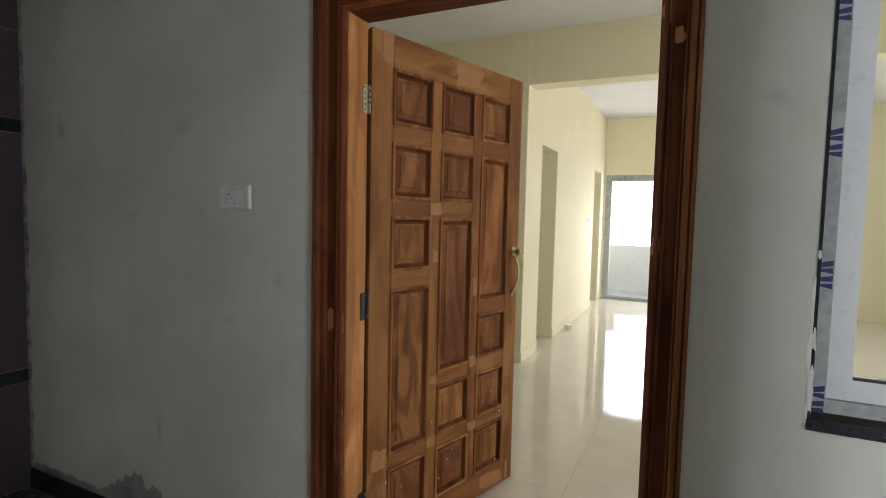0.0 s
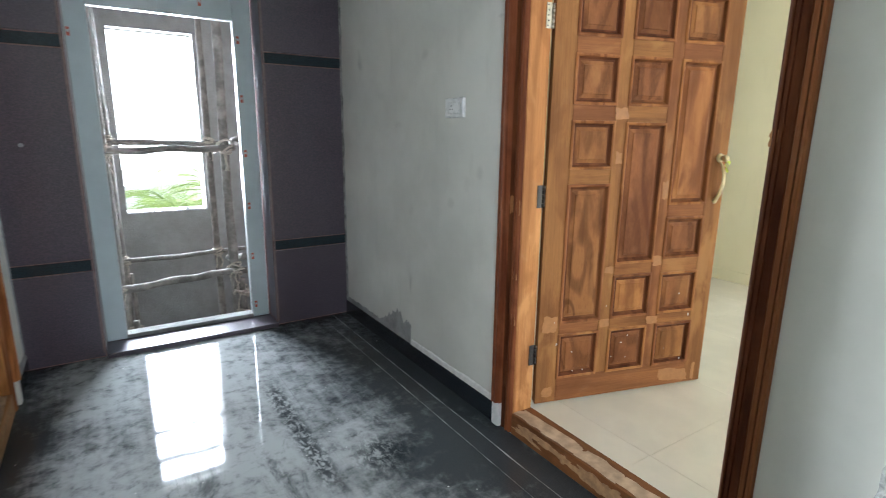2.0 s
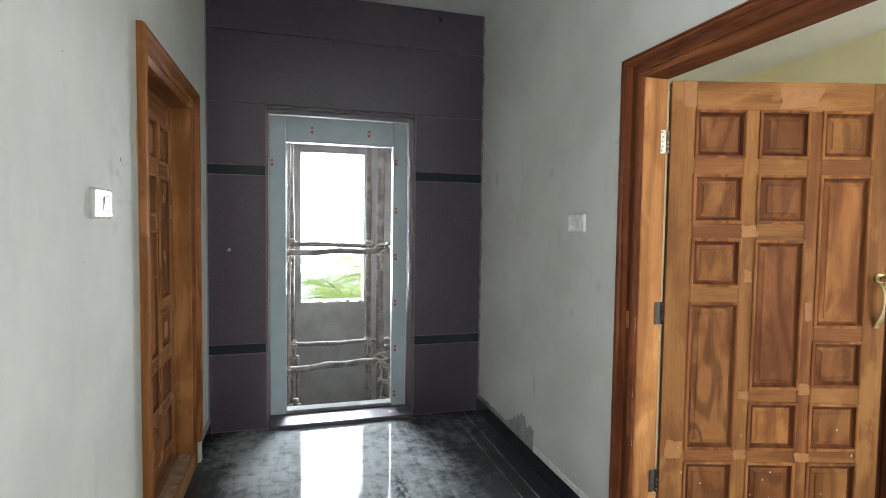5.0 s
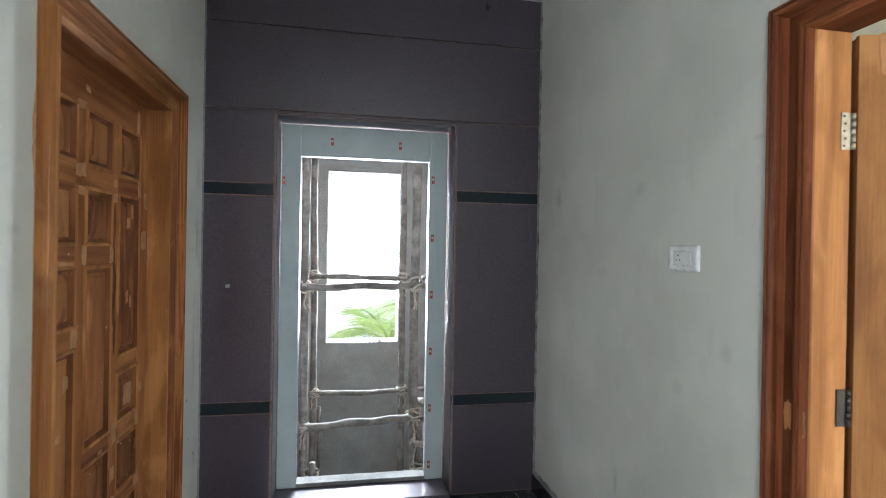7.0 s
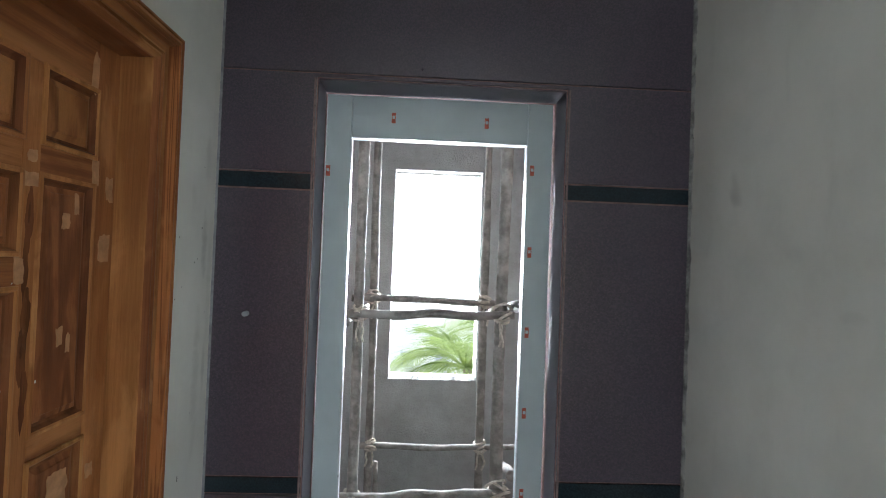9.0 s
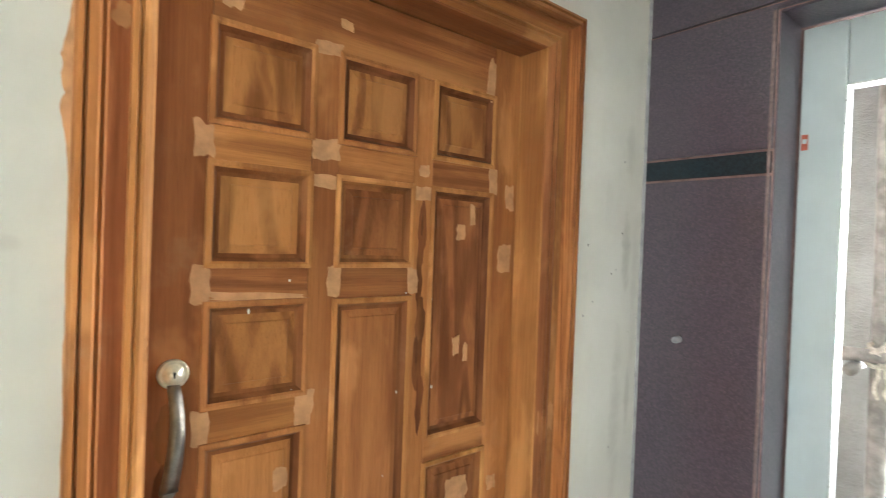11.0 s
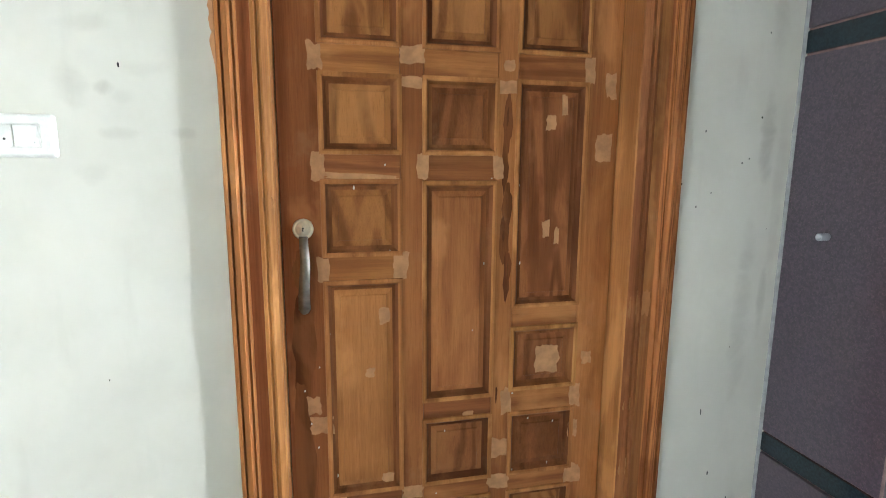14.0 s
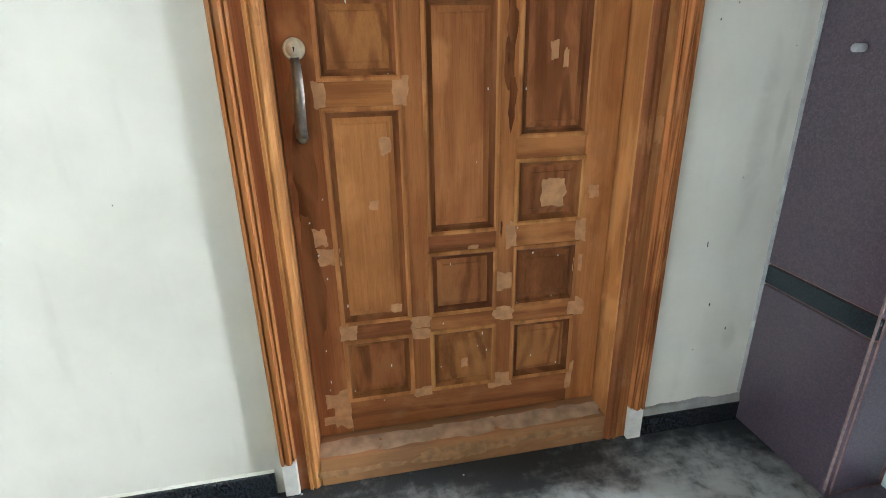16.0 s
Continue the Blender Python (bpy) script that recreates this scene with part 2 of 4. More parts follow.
PUTTY = wall_putty("grey_wall_putty", (0.67, 0.665, 0.60), (0.57, 0.565, 0.505))
PUTTY_D = wall_putty("stained_wall_putty", (0.67, 0.665, 0.60), (0.57, 0.565, 0.505), True, (
    (-0.095, 1.61, 0.026, 0.13, 0.60), (-0.13, 1.02, 0.035, 0.26, 0.42), (-0.058, 1.10, 0.016, 0.11, 0.5), (-0.09, 1.95, 0.03, 0.11, 0.35), (-0.095, 0.37, 0.03, 0.05, 0.45), (-0.04, 1.42, 0.02, 0.3, 0.25),
    (-1.88, 1.674, 0.022, 0.018, 0.55), (-1.95, 1.68, 0.035, 0.05, 0.32), (-1.915, 1.81, 0.06, 0.02, 0.28), (-1.845, 1.655, 0.03, 0.02, 0.25), (-1.86, 1.575, 0.045, 0.014, 0.28), (-1.716, 1.575, 0.03, 0.012, 0.3), (-1.80, 1.72, 0.05, 0.02, 0.25), (-1.915, 1.48, 0.04, 0.025, 0.22)))
PUTTY_R = wall_putty("spotted_wall_putty", (0.67, 0.665, 0.60), (0.57, 0.565, 0.505), True, (
    (-1.173, 1.81, 0.035, 0.03, 0.30), (-1.69, 1.22, 0.03, 0.035, 0.33), (-1.44, 1.047, 0.035, 0.025, 0.30), (-0.875, 1.445, 0.045, 0.02, 0.21), (-1.82, 1.90, 0.03, 0.008, 0.36), (-0.633, 1.618, 0.05, 0.03, 0.18), (-1.585, 1.145, 0.03, 0.05, 0.21), (-1.02, 0.95, 0.03, 0.04, 0.18)))
CREAM = wall_putty("cream_wall_paint", (0.84, 0.78, 0.56), (0.80, 0.74, 0.52), False)
CEIL = wall_putty("white_ceiling_paint", (0.8, 0.8, 0.77), (0.74, 0.74, 0.71), False)
PURPLE = granite("purple_granite", (0.032, 0.024, 0.037), (0.080, 0.052, 0.075), (0.24, 0.17, 0.18), 0.24, 0.22, 0.95, 0.34)
BAND = granite("blue_black_granite", (0.008, 0.016, 0.022), (0.016, 0.034, 0.042), (0.05, 0.08, 0.09), 0.12, 0.05)
SKIRT = granite("black_granite", (0.007, 0.009, 0.012), (0.018, 0.024, 0.030), (0.05, 0.06, 0.06), 0.16, 0.03)
GROUT = plain("pink_joint", (0.32, 0.20, 0.18), 0.85, 0, 0.3, 30, 0.3)
SAWN = plain("sawn_granite_edge", (0.26, 0.19, 0.18), 0.8, 0, 0.25, 60, 0.3)
SEAL = plain("grey_corner_filler", (0.33, 0.34, 0.34), 0.8, 0, 0.2, 30, 0.2)
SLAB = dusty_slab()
TILE = plain("cream_floor_tile", (0.74, 0.69, 0.57), 0.06, 0, 0.05, 5, 0.01)
TILEGAP = plain("tile_grout", (0.60, 0.55, 0.44), 0.8)
TEAK_L = teak("teak_sanded_edge", (9, 9, 1.5), 0.82, 1.5, 1.08)
TEAK_J = teak("teak_stained_jamb", (12, 12, 0.8), 0.64, 1.6, 0.86)
TEAK_JH = teak("teak_stained_head", (12, 0.8, 12), 0.64, 1.6, 0.86)
TEAK_K = teak("teak_sanded_jamb", (9, 9, 0.6), 0.94, 1.1, 1.12, 0.26, 0.12, 0.4)
TEAK_KH = teak("teak_sanded_head", (9, 0.6, 9), 0.94, 1.1, 1.12, 0.26, 0.08, 0.4)
TEAK_Z = teak("teak_streaked_edge", (34, 34, 0.9), 1.0, 2.4, 1.0, 0.1, 0.05, 0.95)
HEART = teak("teak_heartwood", (11, 11, 1.2), 0.52, 1.5, 0.95, 0.2, 0.08)
# dark stain, deepened to carry the backlit side of the open door's frame
TEAK_N = teak("teak_stained_backlit_jamb", (9, 9, 1.6), 0.30, 1.4, 0.82)
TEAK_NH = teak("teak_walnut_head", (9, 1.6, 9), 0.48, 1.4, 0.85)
SWIRL = teak("teak_swirled_panel", (6, 6, 1.9), 0.62, 2.6, 1.08, 0.08, 0.04, 0.95)
SWIRL_L = teak("teak_figured_panel", (7, 7, 1.3), 0.92, 1.9, 1.08, 0.08, 0.06, 0.7)
SWIRL_S = teak("teak_cathedral_panel", (6, 6, 1.7), 0.92, 2.0, 1.08, 0.2, 0.06, 0.85)
SWIRL_P = teak("teak_dark_figured_panel", (10, 10, 1.2), 0.76, 2.2, 1.08, 0.2, 0.06, 0.85)
TEAK_T = teak("teak_dusty_threshold", (9, 0.9, 9), 0.84, 1.2, 1.06, 0.5)
TEAK_TD = teak("teak_dark_threshold", (9, 0.9, 9), 0.42, 1.5, 1.0, 0.2)
TEAK_Q = teak("teak_brown_architrave", (9, 9, 0.6), 0.74, 0.8, 1.05, 0.15, 0.06, 0.3)
TEAK_R = teak("teak_rosy_architrave", (7, 7, 0.5), 1.12, 0.6, 1.04, 0.25, 0.06, 0.22)
# dark teak for knots; in the open door's grooves it also paints shade
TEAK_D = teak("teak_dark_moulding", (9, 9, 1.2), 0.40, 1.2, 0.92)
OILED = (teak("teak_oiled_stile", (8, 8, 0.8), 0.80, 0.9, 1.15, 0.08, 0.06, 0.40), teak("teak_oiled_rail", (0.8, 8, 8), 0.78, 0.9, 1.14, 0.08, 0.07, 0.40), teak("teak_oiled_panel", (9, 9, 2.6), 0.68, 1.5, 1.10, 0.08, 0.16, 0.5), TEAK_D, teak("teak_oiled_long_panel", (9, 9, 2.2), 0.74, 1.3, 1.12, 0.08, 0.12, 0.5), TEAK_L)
# closed door's grooves, darkened to deepen their shade
TEAK_C = teak("teak_shaded_groove", (9, 9, 1.2), 0.62, 1.2, 1.02, 0.24)
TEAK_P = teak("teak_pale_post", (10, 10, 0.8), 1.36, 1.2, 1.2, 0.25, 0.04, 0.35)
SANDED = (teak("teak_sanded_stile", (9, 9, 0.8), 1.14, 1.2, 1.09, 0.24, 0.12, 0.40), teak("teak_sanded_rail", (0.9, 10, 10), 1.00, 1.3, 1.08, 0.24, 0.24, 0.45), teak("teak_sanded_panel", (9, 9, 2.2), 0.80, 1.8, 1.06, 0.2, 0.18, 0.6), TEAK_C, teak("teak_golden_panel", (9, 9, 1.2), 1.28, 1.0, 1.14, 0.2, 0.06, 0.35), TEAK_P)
FILLER = plain("wood_filler", (0.54, 0.285, 0.135), 0.8, 0, 0.22, 30, 0.1)
FILLER_T = plain("dull_wood_filler", (0.40, 0.225, 0.105), 0.75, 0, 0.3, 30, 0.2)
TOPDUST = plain("cement_dust_on_wood", (0.47, 0.33, 0.215), 0.8, 0, 0.3, 18, 0.2)
FILLER_A = plain("wood_filler_thin", (0.38, 0.165, 0.052), 0.6, 0, 0.12, 40, 0.1)
FILM = plain("pale_blue_film", (0.60, 0.69, 0.71), 0.35, 0, 0.06, 6, 0.04)
STEEL_EDGE = plain("bare_steel_edge", (0.75, 0.77, 0.78), 0.3, 0.6, 0.1, 30, 0.02)
RED = plain("red_tag", (0.55, 0.13, 0.08), 0.5, 0, 0.2, 60)
CEMENT = rough_cement("grey_cement", (0.20, 0.20, 0.19), (0.36, 0.36, 0.34))
SHAFTW = rough_cement("shaft_render", (0.24, 0.24, 0.225), (0.31, 0.31, 0.295))
CHALK = rough_cement("broken_plaster", (0.10, 0.10, 0.095), (0.47, 0.47, 0.43), 11)
SLURRY = rough_cement("cement_slurry", (0.16, 0.165, 0.165), (0.30, 0.31, 0.31))
PLINTH = plain("white_putty", (0.74, 0.74, 0.70), 0.8, 0, 0.12, 25, 0.25)
PLASTIC = plain("white_switch_plastic", (0.78, 0.79, 0.76), 0.28, 0, 0.03, 10, 0.0)
DARKPL = plain("dark_hole", (0.02, 0.02, 0.02), 0.6)
STEEL = plain("hinge_steel", (0.44, 0.40, 0.32), 0.35, 1.0, 0.25, 60, 0.05)
DARKST = plain("dark_steel", (0.075, 0.065, 0.055), 0.4, 0.8, 0.3, 60, 0.05)
BRASS = plain("brass", (0.52, 0.42, 0.25), 0.36, 1.0, 0.15, 60, 0.02)
LOCKM = plain("lock_nickel", (0.78, 0.72, 0.58), 0.35, 0.7, 0.15, 80, 0.02)
HANDLE = plain("brushed_nickel", (0.26, 0.235, 0.20), 0.42, 1.0, 0.25, 40, 0.02)
RIBBON = plain("yellow_ribbon", (0.55, 0.62, 0.08), 0.6, 0, 0.2, 60)
UPVC = plain("white_window_profile", (0.62, 0.64, 0.64), 0.3, 0, 0.05, 12, 0.02)
TAPE = plain("grey_protective_tape", (0.36, 0.38, 0.375), 0.5, 0, 0.25, 22, 0.15)
BLUE = plain("blue_print", (0.02, 0.03, 0.13), 0.5)
GLASS = glass_mat()
POLE = wood_pole()
ROPE = plain("coir_rope", (0.42, 0.38, 0.31), 0.9, 0, 0.3, 60, 0.6)
FROND = leafy("palm_green", (0.18, 0.26, 0.06), (0.36, 0.44, 0.16))
TRUNKM = rough_cement("palm_trunk", (0.16, 0.13, 0.10), (0.3, 0.26, 0.2))
FACADE = plain("pale_facade", (0.8, 0.79, 0.76), 0.8, 0, 0.06, 0.6, 0.1)
PANEGREY = plain("grey_pane", (0.42, 0.44, 0.45), 0.3)
STUB = plain("grey_pipe_plastic", (0.42, 0.44, 0.46), 0.4)
GROUND = rough_cement("dry_ground", (0.22, 0.2, 0.15), (0.32, 0.29, 0.22))
SKYGLOW = glow("overcast_sky", (0.95, 0.98, 1.0), 6.0)


# ---- building helpers ----
def obj(name, bm, material, parent=None, label="", smooth=False):
    me = bpy.data.meshes.new(name)
    bmesh.ops.recalc_face_normals(bm, faces=bm.faces[:])
    bm.to_mesh(me)
    bm.free()
    me.materials.append(material)
    if smooth:
        me.shade_smooth()
    ob = new(name, me)
    if parent:
        ob.parent = parent
    return tagged(ob, label)


def part(name, bm, material, parent, label="", smooth=False):
    return obj(name, bm, material, parent, label, smooth)


def box(bm, x0, y0, z0, x1, y1, z1, bevel=0.0):
    v = [bm.verts.new(p) for p in ((x0, y0, z0), (x1, y0, z0), (x1, y1, z0), (x0, y1, z0), (x0, y0, z1), (x1, y0, z1), (x1, y1, z1), (x0, y1, z1))]
    fs = [bm.faces.new([v[i] for i in f]) for f in ((3, 2, 1, 0), (4, 5, 6, 7), (0, 1, 5, 4), (1, 2, 6, 5), (2, 3, 7, 6), (3, 0, 4, 7))]
    if bevel:
        es = list({e for f in fs for e in f.edges})
        bmesh.ops.bevel(bm, geom=es, offset=bevel, segments=2, affect="EDGES", profile=0.5)
    return bm


def block(name, dims, material, parent=None, label="", bevel=0.0):
    return obj(name, box(bmesh.new(), *dims, bevel), material, parent, label)


def setting(name, items, material, label=""):
    bm = bmesh.new()
    for it in items:
        box(bm, *it)
    return tagged(obj(name, bm, material, None, label), kind="structure")


def holder(name, x, y, z, label, category, group="", kind="", turn=0.0):
    e = new(name)
    e.empty_display_size = 0.1
    e.matrix_world = pose(x, y, z, 0, 0, turn)
    return tagged(e, label, category, group, kind)


def rod(bm, a, b, r0, r1, sides=10, wobble=0.0, steps=1, seed=0):
    """A tapered round bar from a to b, crooked if wobble is given."""
    a, b = Vector(a), Vector(b)
    way = (b - a).normalized()
    side = way.orthogonal().normalized()
    up = way.cross(side)
    rings = []
    for i in range(steps + 1):
        f = i / steps
        c = a.lerp(b, f)
        if wobble:
            c = c + side * (noise.noise((f * 4, seed * 3.1, 0.5)) * wobble) + up * (noise.noise((f * 4, seed * 1.7, 9.5)) * wobble)
        r = r0 + (r1 - r0) * f
        if wobble:
            r *= 1 + 0.22 * noise.noise((f * 11, seed * 2.3, 4.4))
        rings.append([bm.verts.new(c + (side * math.cos(k * math.tau / sides) + up * math.sin(k * math.tau / sides)) * r) for k in range(sides)])
    for p, q in zip(rings, rings[1:]):
        for k in range(sides):
            bm.faces.new((p[k], p[(k + 1) % sides], q[(k + 1) % sides], q[k]))
    bm.faces.new(rings[0][::-1])
    bm.faces.new(rings[-1])
    return bm


def turned(bm, profile, centre, axis, sides=24):
    """A body of revolution: profile of (radius, height) about axis."""
    axis = Vector(axis).normalized()
    side = axis.orthogonal().normalized()
    up = axis.cross(side)
    rings = []
    for r, h in profile:
        c = Vector(centre) + axis * h
        rings.append([bm.verts.new(c + (side * math.cos(k * math.tau / sides) + up * math.sin(k * math.tau / sides)) * max(r, 1e-4)) for k in range(sides)])
    for p, q in zip(rings, rings[1:]):
        for k in range(sides):
            bm.faces.new((p[k], p[(k + 1) % sides], q[(k + 1) % sides], q[k]))
    bm.faces.new(rings[0][::-1])
    bm.faces.new(rings[-1])
    return bm


def strip(bm, line, half, thick, across, out):
    """A flat bar bent along a line of points; half width, thickness."""
    across, out = Vector(across), Vector(out)
    rings = []
    for i, p in enumerate(line):
        w = half[i] if isinstance(half, (list, tuple)) else half
        p = Vector(p)
        rings.append([bm.verts.new(p + across * s * w + out * t) for s, t in ((-1, 0), (1, 0), (1, thick), (-1, thick))])
    for p, q in zip(rings, rings[1:]):
        for k in range(4):
            bm.faces.new((p[k], p[(k + 1) % 4], q[(k + 1) % 4], q[k]))
    bm.faces.new(rings[0][::-1])
    bm.faces.new(rings[-1])
    return bm


def blotch(bm, origin, ux, uz, out, w, h, thick, seed, n=14, square=0.55, rag=0.22):
    """An irregular flat patch: between a rectangle and an oval, with a ragged edge."""
    o, ux, uz, out = Vector(origin), Vector(ux), Vector(uz), Vector(out)
    ring = []
    for k in range(n):
        a = k * math.tau / n
        c, s = math.cos(a), math.sin(a)
        sq = 1 / max(abs(c), abs(s))
        f = (1 - square) + square * sq
        f *= 1 + rag * (noise.noise((c * 1.6 + seed * 7.3, s * 1.6, seed * 0.37)) + 0.30 * noise.noise((c * 3.4 + seed * 3.1, s * 4.1, seed * 0.71)))
        ring.append(o + ux * (c * f * w / 2) + uz * (s * f * h / 2))
    lo = [bm.verts.new(p) for p in ring]
    hi = [bm.verts.new(p + out * thick) for p in ring]
    bm.faces.new(hi)
    for k in range(n):
        bm.faces.new((lo[k], lo[(k + 1) % n], hi[(k + 1) % n], hi[k]))
    return bm


def rag_strip(bm, start, along, up, out, length, height, thick, seed, steps=60, amount=0.5):
    """A strip with a straight foot and a ragged upper edge; height may be a function of 0..1."""
    start, along, up, out = Vector(start), Vector(along), Vector(up), Vector(out)
    rows = []
    for i in range(steps + 1):
        f = i / steps
        h = height(f) if callable(height) else height
        n1 = noise.fractal((f * length * 14, seed * 3.7, 0.2), 0.7, 2.2, 4)
        h = max(0.001, h * (1 + amount * n1))
        p = start + along * (f * length)
        t = thick * (0.55 + 0.45 * noise.noise((f * length * 30, seed, 3.0)))
        rows.append([bm.verts.new(q) for q in (p, p + out * thick, p + up * (h * 0.8) + out * t, p + up * h)])
    for p, q in zip(rows, rows[1:]):
        for k in range(3):
            bm.faces.new((p[k], p[k + 1], q[k + 1], q[k]))
    return bm


# ---- structure: the landing ----
W, H = 2.02, 3.14
floor = setting("floor", [(-0.2, -8.5, -0.2, W, 0.3, -0.022)], CEMENT, "cement bed under black granite slabs")
setting("ceiling", [(-0.3, -8.65, H, W + 0.15, 0.26, H + 0.15)], CEIL, "plain white ceiling")
wall_left = setting("wall_left", [(-0.2, -0.40, -0.2, 0, 0.012, H), (-0.2, -4.4, -0.2, 0, -1.64, H), (-0.2, -8.5, -0.2, 0, -6.2, H), (-0.2, -6.2, 2.65, 0, -4.4, H), (-0.2, -1.64, 2.28, 0, -0.40, H)], PUTTY_D, "grey putty wall with rubbed grey stains")
wall_right = setting("wall_right", [(W, -1.865, -0.2, W + 0.15, 0.012, H), (W, -3.338, -0.2, W + 0.15, -3.062, H), (W, -3.062, 2.25, W + 0.15, -1.865, H),
    (W, -4.75, -0.2, W + 0.15, -3.338, 0.985), (W, -4.75, 2.2, W + 0.15, -3.338, H), (W, -8.5, -0.2, W + 0.15, -4.75, H)], PUTTY_R, "grey putty wall with small rubbed spots")
setting("wall_back", [(-0.2, -8.65, -0.2, W + 0.15, -8.5, H)], PUTTY, "grey putty wall")
# unseen recess, added only to house the landing's fill lamp
setting("fill_lamp_recess", [(-1.6, -6.4, -0.2, -1.5, -4.2, H), (-1.5, -6.4, -0.2, -0.2, -6.2, H), (-1.5, -4.4, -0.2, -0.2, -4.2, H), (-1.6, -6.4, H, -0.2, -4.2, H + 0.1), (-1.6, -6.4, -0.3, -0.2, -4.2, -0.2)], PUTTY, "unseen plain recess added round the fill lamp")
setting("room_behind_door", [(-1.6, -2.2, -0.2, -1.5, 0.1, H), (-1.5, -2.2, -0.2, -0.2, -2.1, H), (-1.5, 0.0, -0.2, -0.2, 0.1, H), (-1.6, -2.2, H, -0.2, 0.1, H + 0.1), (-1.6, -2.2, -0.3, -0.2, 0.1, -0.2)], PUTTY, "plain closed room")
# wall round the lift opening: backing, then the granite pieces on it
LX0, LX1, LZ1 = 0.40, 1.47, 2.315
wall_lift = setting("wall_lift", [(-0.2, 0.014, -0.2, LX0, 0.26, H), (LX1, 0.014, -0.2, W + 0.15, 0.26, H), (LX0, 0.014, LZ1, LX1, 0.26, H)], GROUT, "purple granite clad wall with blue-black bands")

# ---- broken-edged pier at the mouth of the landing ----
pier = holder("wall_pier", 1.36, -3.58, 0.0, "grey plastered wall end with a broken rough plaster edge", "wall pier")
block("core", (0, -0.06, 0, 0.26, 0.06, H), PUTTY, pier, "", 0.006)
bm = bmesh.new()
rows = []
for i in range(211):
    z = i / 210 * 1.68
    w = min(0.12, 0.075 * (1.60 - z) / 0.5) + 0.012 * noise.fractal((z * 8, 1.3, 0.4), 0.8, 2.1, 5)
    row = []
    for k in range(21):
        g = k / 20
        lump = noise.fractal((z * 34, g * 4.2, 7.7), 0.75, 2.2, 5)
        x = -max(0.002, w * (1 - g * 0.5) + 0.009 * lump) if 0 < k < 20 else 0.004
        y = 0.064 - 0.065 * g + 0.008 * noise.fractal((z * 14, g * 4, 2.2), 0.8, 2.1, 4)
        row.append(bm.verts.new((x, y, z)))
    rows.append(row)
for p, q in zip(rows, rows[1:]):
    for k in range(20):
        bm.faces.new((p[k], p[k + 1], q[k + 1], q[k]))
part("broken_edge", bm, CHALK, pier, "crumbled chalky plaster over grey cement")

# ---- lift opening ----
lift = holder("lift_door_frame", 0.93, 0.185, 0.0, "steel lift door frame in pale blue protective film", "lift door frame")
lift_parts = (("jamb", (0.41, 0.525)), ("jamb", (1.34, 1.455)))
for nm, (a, b) in lift_parts:
    j = block(nm, (a - 0.93, 0.0, 0.032, b - 0.93, 0.075, 2.303), FILM, lift, "", 0.004)
    inner = b if a < 0.9 else a
    s = -1 if a < 0.9 else 1
    block("steel_lip", (min(inner, inner - s * 0.004) - 0.93, -0.0025, 0.06, max(inner, inner - s * 0.004) - 0.93, 0.022, 2.104), STEEL_EDGE, j, "bright bare steel edge")
hd = block("header", (0.526 - 0.93, 0.0005, 2.110, 1.339 - 0.93, 0.075, 2.303), FILM, lift, "", 0.004)
block("steel_lip", (0.527 - 0.93, -0.0035, 2.106, 1.338 - 0.93, 0.016, 2.110), STEEL_EDGE, hd, "bright bare steel edge")
for x, z in ((1.364, 1.99), (1.364, 1.61), (1.364, 1.24), (1.364, 0.87), (1.364, 0.50), (1.364, 0.13), (0.715, 2.205), (1.145, 2.2), (0.425, 1.95)):
    tag = block("red_tag", (x - 0.93 - 0.009, -0.003, z - 0.024, x - 0.93 + 0.009, 0.001, z + 0.024), RED, lift, "small red sticker")
    block("pale_bar", (x - 0.93 - 0.006, -0.004, z - 0.004, x - 0.93 + 0.006, -0.0025, z + 0.010), FILM, tag)
block("track", (0.525 - 0.93, 0.0, 0.032, 1.34 - 0.93, 0.10, 0.058), CEMENT, lift, "dusty grey door track", 0.003)
sill = tagged(block("lift_sill", (0.405, -0.036, 0.0, 1.465, 0.27, 0.030), PURPLE, None, "polished purple granite sill at the lift opening", 0.003), category="sill")
stud = tagged(obj("pipe_stub", turned(bmesh.new(), [(0.011, 0.0), (0.011, 0.03), (0.0075, 0.031), (0.007, 0.012)], (0.147, 0.0, 1.309), (0, -1, 0), 16), STUB, None, "short grey plastic pipe end in the granite", True), category="pipe")

# ---- lift shaft ----
setting("shaft_wall", [(-0.10, 1.765, -2, 0.651, 1.97, 3.7), (1.313, 1.765, -2, 2.1, 1.97, 3.7), (0.651, 1.765, -2, 1.313, 1.97, 0.652), (0.651, 1.765, 2.238, 1.313, 1.97, 3.7),
    (-0.25, 0.26, -2, -0.10, 1.97, 3.7), (2.0, 0.26, -2, 2.15, 1.97, 3.7), (-0.25, 0.26, 3.7, 2.15, 1.97, 3.8), (-0.25, 0.26, -2.1, 2.15, 1.97, -2), (-0.25, 0.10, -2.1, 2.15, 0.26, -0.2)], SHAFTW, "grey rendered lift shaft")
bm = rag_strip(bmesh.new(), (0.651, 1.80, 0.648), (1, 0, 0), (0, 0, 1), (0, -1, 0), 0.662, 0.022, 0.04, 4, 60, 0.8)
tagged(obj("mortar_rim", bm, CHALK, None, "rough mortar along the foot of the shaft window"), kind="structure")

scaffold = holder("pole_scaffold", 0.93, 1.0, -1.9, "rough wooden pole scaffold tied with coir rope in the lift shaft", "scaffold")


def pole(name, a, b, r, seed, parent=scaffold, wob=0.02):
    o = Vector((0.93, 1.0, -1.9))
    return part(name, rod(bmesh.new(), Vector(a) - o, Vector(b) - o, r, r * 0.85, 10, wob, 22, seed), POLE, parent, "", True)


